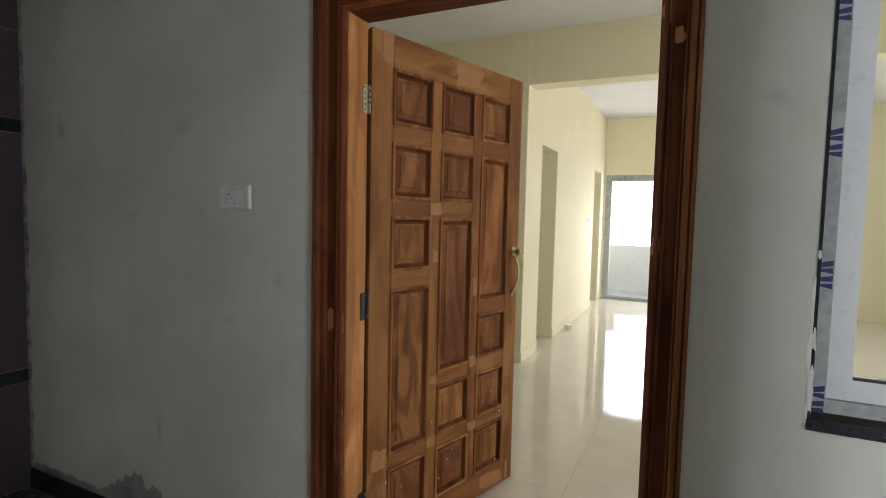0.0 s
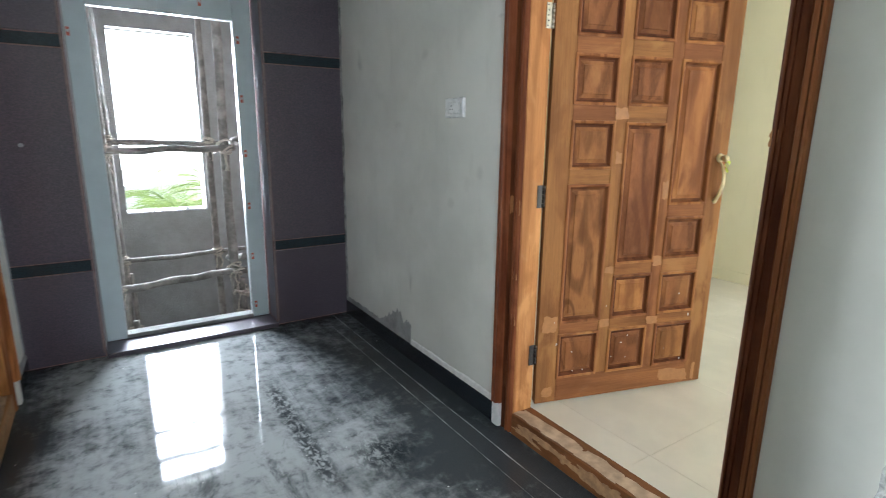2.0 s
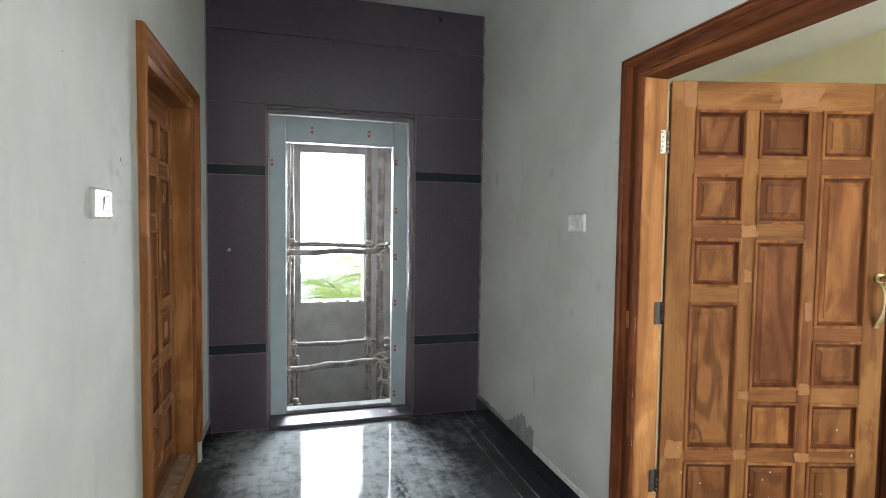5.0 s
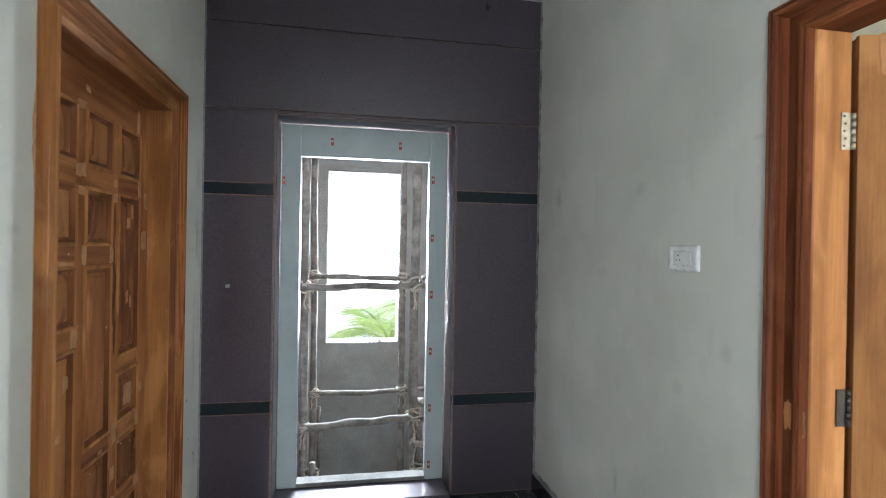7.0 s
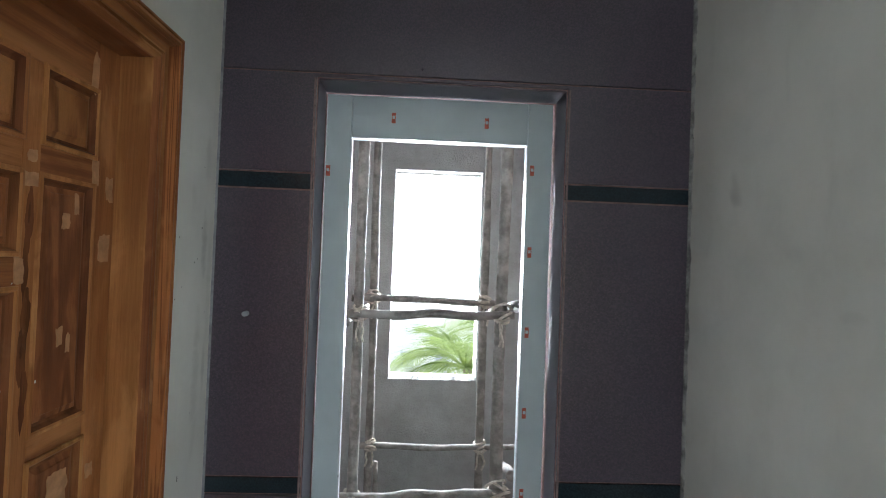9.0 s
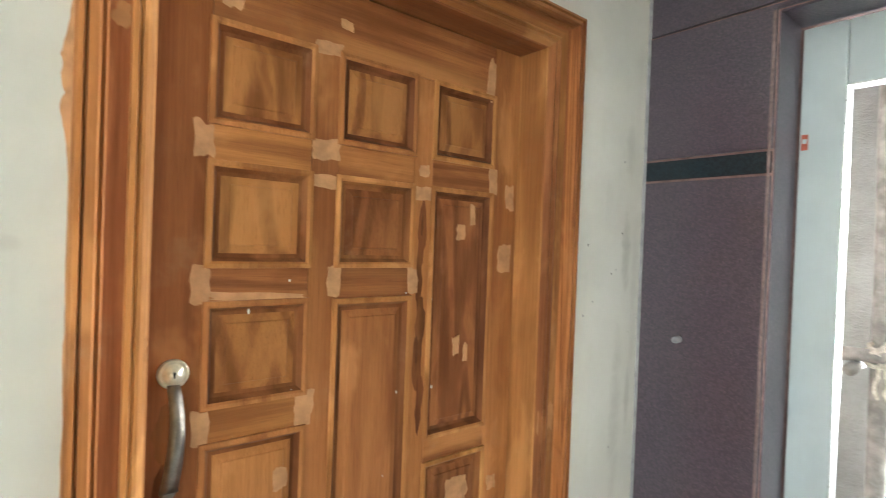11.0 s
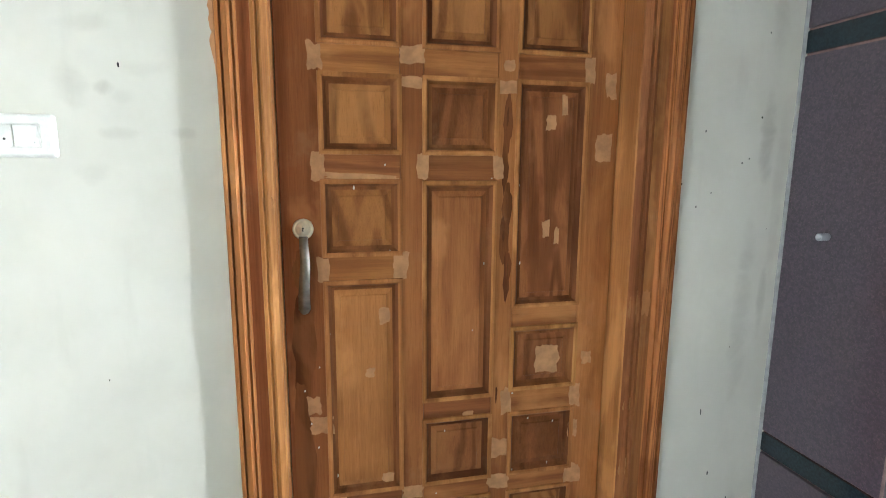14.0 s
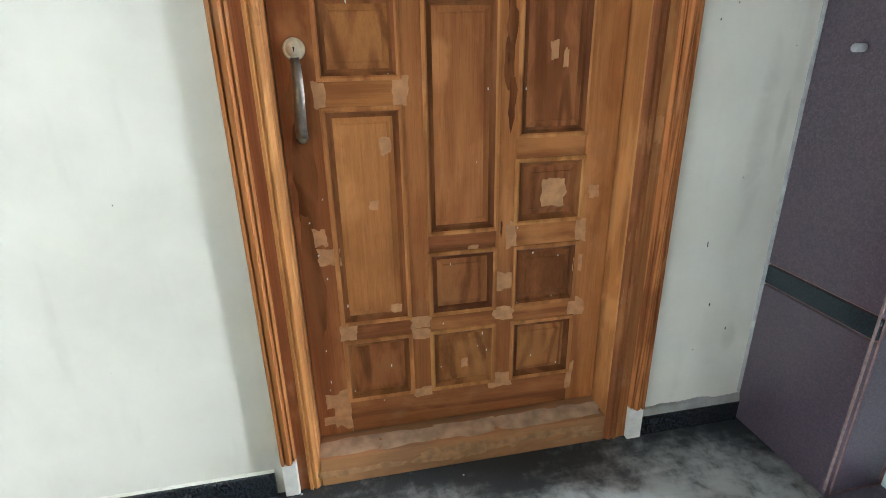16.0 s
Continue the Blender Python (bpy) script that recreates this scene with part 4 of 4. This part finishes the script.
# ---- switch plates ----
def switch_plate(x, y, z, facing, width, height, label):
    """A modular plate: a base, a raised rounded cover with an open middle, a socket and a switch in it."""
    s = holder("switch_plate", x, y, z, label, "switch", "white switch plates", "", 90 if facing > 0 else -90)
    # local x along the wall, face along -y
    block("base", (-width / 2 + 0.003, -0.004, -height / 2 + 0.003, width / 2 - 0.003, 0.0, height / 2 - 0.003), PLASTIC, s)
    mx, mz = width / 2 - 0.030, height / 2 - 0.022
    bm = bmesh.new()
    loops = []
    for ax, az, d in ((width / 2, height / 2, 0.0), (width / 2, height / 2, 0.006), (width / 2 - 0.004, height / 2 - 0.004, 0.0115), (width / 2 - 0.011, height / 2 - 0.008, 0.0135), (mx + 0.003, mz + 0.003, 0.0125), (mx, mz, 0.0105), (mx, mz, 0.003)):
        ring = []
        r = 0.007 if ax > mx + 0.001 else 0.0015
        for qx, qz, a0 in ((1, 1, 0), (-1, 1, 90), (-1, -1, 180), (1, -1, 270)):
            for k in range(4):
                a = radians(a0 + k * 30)
                ring.append(bm.verts.new((qx * (ax - r) + r * math.cos(a), -d, qz * (az - r) + r * math.sin(a))))
        loops.append(ring)
    for p, q in zip(loops, loops[1:]):
        for k in range(16):
            bm.faces.new((p[k], p[(k + 1) % 16], q[(k + 1) % 16], q[k]))
    part("cover", bm, PLASTIC, s, "glossy rounded cover", False)
    h = mz - 0.0012
    for nm, a, b in (("socket", -mx + 0.0012, -0.0008), ("switch_seat", 0.0012, mx - 0.0012)):
        c = (a + b) / 2
        pt = block(nm, (a, -0.0105, -h, b, -0.003, h), PLASTIC, s, "", 0.0012)
        if nm == "socket":
            bm = bmesh.new()
            for dx, dz, r in ((-0.0095, -0.007, 0.0028), (0.0095, -0.007, 0.0028), (0.0, 0.010, 0.0036)):
                turned(bm, [(r, 0.0098), (r, 0.0109)], (c + dx, 0, dz), (0, -1, 0), 12)
            part("pin_holes", bm, DARKPL, pt)
        else:
            bm = bmesh.new()
            v = [bm.verts.new(p) for p in ((a + 0.003, -0.0110, -h * 0.88), (b - 0.003, -0.0110, -h * 0.88), (b - 0.003, -0.0165, h * 0.88), (a + 0.003, -0.0165, h * 0.88))]
            u = [bm.verts.new((p.co.x, -0.010, p.co.z)) for p in v]
            bm.faces.new(v)
            for k in range(4):
                bm.faces.new((v[k], v[(k + 1) % 4], u[(k + 1) % 4], u[k]))
            rk = part("rocker", bm, PLASTIC, pt)
            part("lamp_dot", turned(bmesh.new(), [(0.0018, 0.0112), (0.0016, 0.0124)], (b - 0.010, 0, -h * 0.6), (0, -1, 0), 8), STUB, rk)
    return s


switch_plate(W, -1.474, 1.526, -1, 0.165, 0.096, "white plastic switch and socket plate on the putty wall")
switch_plate(0.0, -2.066, 1.564, 1, 0.165, 0.094, "white plastic switch and socket plate beside the closed door")

# ---- skirtings, cement and ragged plaster ----
def skirting(dims, label="black granite skirting with dusty top"):
    return tagged(block("skirting", dims, SKIRT, None, label, 0.0015), kind="structure")


skirting((W - 0.013, -1.86, 0.0, W, 0.0, 0.105))
skirting((W - 0.013, -3.52, 0.0, W, -3.077, 0.105))
skirting((0.0, -0.403, 0.0, 0.014, 0.0, 0.083))
skirting((0.0, -4.4, 0.0, 0.014, -1.665, 0.09))


def ragged(name, bm, material, label):
    return tagged(obj(name, bm, material, None, label), kind="structure")


ragged("cement_patch", rag_strip(bmesh.new(), (W, -0.02, 0.105), (0, -1, 0), (0, 0, 1), (-1, 0, 0), 1.0, lambda f: 0.028 + (0.115 * min(1, max(0, (f - 0.60) / 0.12)) if f > 0.6 else 0.01 * f), 0.006, 2, 120, 0.42), CEMENT, "bare grey cement where the putty is missing")
ragged("putty_fillet", rag_strip(bmesh.new(), (W, -1.03, 0.105), (0, -1, 0), (0, 0, 1), (-1, 0, 0), 0.83, 0.032, 0.010, 6, 60, 0.2), PLINTH, "pale putty fillet above the skirting")
ragged("cement_patch", rag_strip(bmesh.new(), (0.0, 0.0, 0.083), (0, -1, 0), (0, 0, 1), (1, 0, 0), 0.40, 0.032, 0.013, 8, 50, 0.25), CEMENT, "grey cement above the short skirting")
ragged("putty_fillet", rag_strip(bmesh.new(), (0.0, -1.665, 0.09), (0, -1, 0), (0, 0, 1), (1, 0, 0), 1.6, 0.008, 0.006, 9, 90, 0.4), PUTTY, "pale putty fillet above the skirting")
ragged("plaster_rim", rag_strip(bmesh.new(), (W, -0.002, 0.11), (0, 0, 1), (0, -1, 0), (-1, 0, 0), 3.02, 0.017, 0.008, 3, 240, 0.7), CHALK, "ragged plaster rim in the corner")
ragged("corner_filler", rag_strip(bmesh.new(), (0.0, -0.002, 0.12), (0, 0, 1), (0, -1, 0), (1, 0, 0), 3.0, 0.008, 0.008, 5, 240, 0.22), SEAL, "smooth grey filler line in the corner")
ragged("polish_smear", rag_strip(bmesh.new(), (0.0, -1.638, 1.0), (0, 0, 1), (0, -1, 0), (1, 0, 0), 1.15, lambda f: 0.004 + 0.016 * math.exp(-((f - 0.72) / 0.06) ** 2), 0.0015, 12, 120, 0.6), FILLER, "brown polish smeared beside the door frame")
bm = bmesh.new()
rnd = random.Random(12)
for i in range(10):
    y, z, s = rnd.choice((rnd.uniform(-0.36, -0.06), rnd.uniform(-2.6, -1.75))), rnd.uniform(0.2, 2.4), rnd.uniform(0.0015, 0.004)
    blotch(bm, (0, y, z), (0, 1, 0), (0, 0, 1), (1, 0, 0), s, s * rnd.uniform(1, 2.5), 0.0008, i, 8, 0.2, 0.5)
for i, (y, z, w, h) in enumerate(((-0.383, 1.455, 0.010, 0.012), (-0.314, 1.608, 0.005, 0.009), (-0.179, 1.517, 0.008, 0.007), (-0.155, 1.53, 0.006, 0.006), (-0.124, 1.652, 0.007, 0.008), (-0.124, 1.892, 0.005, 0.007), (-0.243, 0.725, 0.005, 0.028), (-0.195, 0.502, 0.006, 0.02), (-1.849, 1.724, 0.006, 0.018))):
    blotch(bm, (0, y, z), (0, 1, 0), (0, 0, 1), (1, 0, 0), w * 0.7, h * 0.7, 0.0008, i + 3, 12, 0.2, 0.5)
ragged("wall_specks", bm, DARKPL, "small dark specks on the putty wall")

def floor_line(x, y0, y1, width, seed):
    """Cement slurry left in a joint of the floor."""
    bm = bmesh.new()
    n = int((y1 - y0) / 0.02)
    rows = []
    for i in range(n + 1):
        y = y0 + (y1 - y0) * i / n
        w = width * max(0.08, 0.6 + 0.9 * noise.fractal((y * 7, seed, 0.3), 0.8, 2.1, 4))
        dx = 0.004 * noise.noise((y * 3, seed, 4.0))
        rows.append([bm.verts.new((x + dx + s * w / 2, y, h)) for s, h in ((-1, 0.0002), (0, 0.0009), (1, 0.0002))])
    for p, q in zip(rows, rows[1:]):
        for k in range(2):
            bm.faces.new((p[k], p[k + 1], q[k + 1], q[k]))
    return ragged("joint_slurry", bm, SLURRY, "pale cement slurry along a floor joint")


floor_line(1.893, -3.4, -0.02, 0.008, 3)
floor_line(1.80, -2.8, -0.3, 0.006, 5)

# ---- window beside the open door ----
win = tagged(holder("window_1", W + 0.055, -3.338, 0.985, "white plastic window with grey protective tape and blue marks", "window"), kind="structure")
WW, WH = 1.40, 1.21


def frame_ring(name, x0, x1, a, b, inset0, inset1, material, label=""):
    bm = bmesh.new()
    y0, y1, z0, z1 = -WW + inset0, -inset0, 0.03 + inset0, WH - inset0
    d = inset1 - inset0
    box(bm, x0, y0, z0, x1, y0 + d, z1)
    box(bm, x0, y1 - d, z0, x1, y1, z1)
    box(bm, x0, y0 + d, z0, x1, y1 - d, z0 + d)
    box(bm, x0, y0 + d, z1 - d, x1, y1 - d, z1)
    return part(name, bm, material, win, label)


outer = frame_ring("window_frame", -0.025, 0.05, 0, 0, 0.008, 0.040, TAPE, "outer frame under scuffed grey tape")
frame_ring("sash", -0.012, 0.04, 0, 0, 0.041, 0.092, UPVC)
g = block("pane", (0.012, -WW + 0.092, 0.122, 0.018, -0.092, WH - 0.092), GLASS, win)
g.visible_shadow = False
block("window_sill", (-0.062, -WW, 0.0, 0.07, 0.002, 0.028), SKIRT, win, "black granite sill", 0.002)
# dark strip stands for the shadow between plaster and taped frame
block("jamb_lining", (-0.058, -0.0075, 0.0285, 0.05, 0.0, WH), SKIRT, win, "dark strip for the shadow gap, with plaster chips", 0.001)
for i, (z, h, w) in enumerate(((0.10, 0.11, 0.010), (0.215, 0.05, 0.008), (0.42, 0.02, 0.005))):
    part("plaster_chip", blotch(bmesh.new(), (-0.0585, -0.003, z), (0, 1, 0), (0, 0, 1), (-1, 0, 0), w, h, 0.002, i + 5, 18, 0.3, 0.6), PLINTH, win, "white plaster chip")
block("bead", (-0.014, -WW + 0.092, 0.122, 0.0, -0.092, 0.127), DARKPL, win)
for z in (0.068, 0.370, 0.680, 0.990):
    # unreadable trade mark: slanted bars
    bm = bmesh.new()
    for k in range(4):
        zz = z + (k - 1.5) * 0.0185
        lean = (0.006, -0.001, 0.004, -0.005)[k]
        v = [(-0.0262, -0.037, zz - 0.0065), (-0.0262, -0.013, zz - 0.0065 + lean), (-0.0262, -0.013, zz + 0.003 + lean * 0.4), (-0.0262, -0.037, zz + 0.007)]
        vs = [bm.verts.new(p) for p in v]
        us = [bm.verts.new((p[0] + 0.001, p[1], p[2])) for p in v]
        bm.faces.new(vs)
        for j in range(4):
            bm.faces.new((vs[j], vs[(j + 1) % 4], us[(j + 1) % 4], us[j]))
    part("print_mark", bm, BLUE, outer, "blue printed trade mark")
ragged("plaster_rim", rag_strip(bmesh.new(), (W, -3.338, 1.0), (0, 0, 1), (0, 1, 0), (-1, 0, 0), 0.35, 0.008, 0.004, 21, 40, 0.6), PLINTH, "chipped white plaster at the window corner")

# ---- hall behind the open door ----
FZ = 0.10
hall_floor = setting("floor_hall", [(W + 0.118, -7.2, -0.1, 10.0, 1.6, FZ - 0.012)], TILEGAP, "cream polished tile floor")
setting("ceiling_hall", [(W + 0.15, -7.2, H, 10.0, 1.6, H + 0.1)], CEIL, "plain pale ceiling")
CX, NY = 5.22, -1.66
setting("wall_hall_north", [(CX, NY, FZ - 0.2, 5.75, NY + 0.22, H), (6.40, NY, FZ - 0.2, 8.80, NY + 0.22, H), (5.75, NY, 2.2, 6.40, NY + 0.22, H), (8.80, NY, 2.22, 9.45, NY + 0.22, H), (9.45, NY, FZ - 0.2, 9.75, NY + 0.22, H)], CREAM, "cream painted wall")
setting("wall_hall_corner", [(CX, NY + 0.22, FZ - 0.2, CX + 0.22, 1.5, H)], CREAM, "cream painted wall")
setting("wall_hall_back", [(W + 0.15, 1.45, FZ - 0.2, 10, 1.6, H)], CREAM, "cream painted wall")
setting("wall_hall_east", [(9.75, -1.69, FZ - 0.2, 9.9, 1.6, H), (9.75, -7.2, FZ - 0.2, 9.9, -3.9, H), (9.75, -3.9, 2.2, 9.9, -1.69, H)], CREAM, "cream painted wall")
# the gap in this unseen wall is made for the hall's fill lamp
setting("wall_hall_south", [(W + 0.15, -7.2, FZ - 0.2, 10, -7.05, 0.9), (W + 0.15, -7.2, 2.3, 10, -7.05, H), (W + 0.15, -7.2, 0.9, 3.7, -7.05, 2.3), (6.3, -7.2, 0.9, 10, -7.05, 2.3)], CREAM, "cream painted wall")
setting("wall_hall_west", [(W + 0.151, -1.865, FZ, W + 0.175, 1.5, H), (W + 0.151, -3.345, FZ, W + 0.175, -3.062, H), (W + 0.151, -3.062, 2.26, W + 0.175, -1.865, H), (W + 0.151, -4.75, FZ, W + 0.175, -3.345, 0.985), (W + 0.151, -7.1, FZ, W + 0.175, -4.75, H), (W + 0.151, -4.75, 2.2, W + 0.175, -3.345, H)], CREAM, "cream painted wall")
setting("beam", [(CX + 0.004, -7.05, 2.67, CX + 0.22, NY, H)], CREAM, "cream painted ceiling beam")
setting("baseboard", [(CX - 0.010, NY - 0.010, FZ, 5.75, NY, FZ + 0.1), (CX - 0.010, NY, FZ, CX, 1.4, FZ + 0.1), (6.40, NY - 0.010, FZ, 8.80, NY, FZ + 0.1)], CREAM, "cream tile skirting")
setting("inner_rooms", [(6.6, NY + 0.9, FZ - 0.2, 6.7, 1.5, H), (5.44, -0.2, FZ - 0.2, 6.6, -0.1, H), (8.5, -0.3, FZ - 0.2, 9.75, -0.2, H)], CREAM, "cream painted inner wall")
bag = tagged(obj("debris_bag", blotch(bmesh.new(), (6.95, NY - 0.07, FZ), (1, 0, 0), (0, 1, 0), (0, 0, 1), 0.12, 0.08, 0.06, 5, 12, 0.2, 0.4), PLINTH, None, "small crumpled white bag on the tiles"), category="bag")
bm = bmesh.new()
s2 = holder("switch_plate", 8.36, NY, 1.456, "white plastic switch plate on the cream wall", "switch", "white switch plates")
block("plate", (-0.07, -0.01, -0.06, 0.07, 0.0, 0.06), PLASTIC, s2, "", 0.003)
block("rocker", (-0.02, -0.014, -0.03, 0.03, -0.009, 0.03), DARKPL, s2)
s3 = holder("switch_plate", CX, -0.95, 1.42, "white plastic switch plate on the cream wall", "switch", "white switch plates", "", -90)
block("plate", (-0.05, -0.01, -0.06, 0.05, 0.0, 0.06), PLASTIC, s3, "", 0.003)
block("rocker", (-0.018, -0.014, -0.03, 0.018, -0.009, 0.03), PLASTIC, s3)

# balcony door at the hall's end
bd = tagged(holder("door_balcony", 9.78, -2.79, FZ, "white plastic balcony door with taped frame", "balcony door"), kind="structure")
for y in (-1.05, -0.02, 1.0):
    block("post", (-0.03, y, 0.0, 0.04, y + 0.10, 2.1), TAPE if y > 0.5 else UPVC, bd, "", 0.003)
block("top_rail", (-0.03, -0.95, 2.0, 0.04, 1.0, 2.1), TAPE, bd, "", 0.003)
block("bottom_track", (-0.03, -0.95, 0.0, 0.10, 1.0, 0.06), TAPE, bd, "grey taped track", 0.003)
setting("balcony", [(9.9, -4.2, -0.2, 11.2, -1.2, 0.08), (11.1, -4.2, 0.08, 11.2, -1.2, 0.96)], UPVC, "white balcony parapet")

# ---- outside ----
setting("ground", [(-900, -900, -7.2, 900, 900, -7.0)], GROUND, "dry ground far below")
bd1 = setting("backdrop", [(-160, 120, -7, 160, 121, 70), (120, -160, -7, 121, 160, 70)], SKYGLOW, "white overcast sky")


def palm(x, y, z, seed, fronds=22, length=2.6):
    rnd = random.Random(seed)
    p = holder("palm_tree", x, y, -7.0, "coconut palm with long feathery green fronds", "palm tree")
    h = z + 7.0
    part("trunk", rod(bmesh.new(), (0.3, 0.1, 0), (0, 0, h), 0.17, 0.11, 10, 0.12, 16, seed), TRUNKM, p, "", True)
    for i in range(fronds):
        a = i * 2.399 + rnd.uniform(-0.2, 0.2)
        rise = rnd.uniform(0.1, 1.15)
        bm = bmesh.new()
        pts = []
        n = 26
        for k in range(n + 1):
            f = k / n
            r = length * f * (1 - 0.12 * f)
            zz = math.sin(rise) * length * f - 1.15 * length * f * f * (0.35 + 0.4 * math.cos(rise))
            pts.append(Vector((math.cos(a) * r * math.cos(rise * 0.8), math.sin(a) * r * math.cos(rise * 0.8), h + zz)))
        for k in range(n):
            rod(bm, pts[k], pts[k + 1], 0.018 * (1 - k / n) + 0.004, 0.018 * (1 - (k + 1) / n) + 0.004, 5)
        side = Vector((-math.sin(a), math.cos(a), 0))
        for k in range(3, n):
            for s in (-1, 1):
                for sub in (0.0, 0.33, 0.66):
                    f = (k + sub) / n
                    o = pts[k].lerp(pts[min(n, k + 1)], sub)
                    along = (pts[min(n, k + 1)] - pts[k]).normalized()
                    ll = 0.80 * math.sin(math.pi * min(1, f * 0.92 + 0.08)) * rnd.uniform(0.8, 1.1)
                    tip = o + (side * s * 0.8 + along * 0.75 + Vector((0, 0, -0.12 - rnd.uniform(0, 0.3)))) * ll
                    mid = o.lerp(tip, 0.45) + Vector((0, 0, 0.05))
                    w = along * 0.008
                    q = [bm.verts.new(o), bm.verts.new(mid + w), bm.verts.new(tip), bm.verts.new(mid - w)]
                    bm.faces.new(q)
        part("frond", bm, FROND, p)


palm(1.85, 8.3, -0.62, 5, 34, 2.2)
palm(3.3, 12.0, -0.45, 8, 26, 3.0)


def far_house(x, y, w, d, z0, z1, label):
    hs = holder("house", x, y, -7.0, label, "house")
    block("wall", (-w / 2, 0, 0, w / 2, d, z1 + 7.0), FACADE, hs)
    block("roof", (-w / 2 - 0.2, -0.2, z1 + 7.0, w / 2 + 0.2, d + 0.2, z1 + 7.25), FACADE, hs)
    for st in range(int((z1 + 7) // 3)):
        for k in range(max(1, int(w // 2.4))):
            xx = -w / 2 + 1.2 + k * 2.4
            wi = block("window", (xx - 0.5, -0.05, st * 3 + 1.0, xx + 0.5, 0.02, st * 3 + 2.2), UPVC, hs)
            block("pane", (xx - 0.42, -0.06, st * 3 + 1.08, xx + 0.42, -0.045, st * 3 + 2.12), PANEGREY, wi)


far_house(-4.0, 34, 18, 8, -7, -2.4, "pale plastered house with small windows")
far_house(14.0, 44, 12, 8, -7, -3.4, "pale plastered house with small windows")

# ---- pieces: granite on the lift wall, floor slabs, hall tiles ----
J = 0.0042
BANDS = ((0.562, 0.634), (1.835, 1.907))


def piece(name, dims, material, parent, bevel=0.0012):
    return block(name, dims, material, parent, "", bevel)


for x0, x1 in ((0.0, LX0), (LX1, W)):
    zs = [0.006, BANDS[0][0], BANDS[0][1], BANDS[1][0], BANDS[1][1], 2.335]
    for i, (a, b) in enumerate(zip(zs, zs[1:])):
        piece("granite_band" if i % 2 else "granite_panel", (x0 + J, 0.0 if i % 2 == 0 else 0.001, a + J, x1 - J, 0.014, b - J), BAND if i % 2 else PURPLE, wall_lift)
piece("granite_panel", (LX0 - J, 0.0, 2.318, LX1 + J, 0.014, 2.335 - J), PURPLE, wall_lift)
for a, b in ((2.335, 2.828), (2.828, H)):
    piece("granite_panel", (J, 0.0, a + J, W - J, 0.014, b - J), PURPLE, wall_lift)
# sawn, unpolished edges of the cladding at the opening
for x0, x1 in ((LX0 - J - 0.009, LX0 - J), (LX1 + J, LX1 + J + 0.009)):
    piece("sawn_edge", (x0, -0.0022, 0.034, x1, -0.0004, 2.312), SAWN, wall_lift, 0.0006)
# polished returns beside the frame
piece("granite_return", (LX0 - 0.004, 0.0145, 0.032, LX0 + 0.003, 0.184, 2.312), PURPLE, wall_lift)
piece("granite_return", (LX1 - 0.003, 0.0145, 0.032, LX1 + 0.004, 0.184, 2.312), PURPLE, wall_lift)
piece("granite_return", (LX0 + 0.004, 0.0145, 2.309, LX1 - 0.004, 0.184, 2.316), PURPLE, wall_lift)
SX = (-0.001, 0.62, 1.245, 1.895, W)
SY = (0.013, -1.72, -3.35, -5.1, -6.9, -8.5)
for i, (x0, x1) in enumerate(zip(SX, SX[1:])):
    for y1, y0 in zip(SY, SY[1:]):
        if i % 2 and y0 > -8:
            y1, y0 = y1 - (0.0 if y1 > 0 else 0.4), y0 - 0.4
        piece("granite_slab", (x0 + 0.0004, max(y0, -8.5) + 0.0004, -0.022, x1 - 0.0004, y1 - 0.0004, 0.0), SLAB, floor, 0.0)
T = 0.80
x = 2.30 - T
while x < 9.75:
    y = -2.55 - 6 * T
    while y < 1.5:
        x0, x1, y0, y1 = max(x, W + 0.119), min(x + T, 9.9), max(y, -7.05), min(y + T, 1.45)
        if x1 - x0 > 0.05 and y1 - y0 > 0.05:
            piece("floor_tile", (x0 + 0.0006, y0 + 0.0006, FZ - 0.012, x1 - 0.0006, y1 - 0.0006, FZ), TILE, hall_floor, 0.0003)
        y += T
    x += T
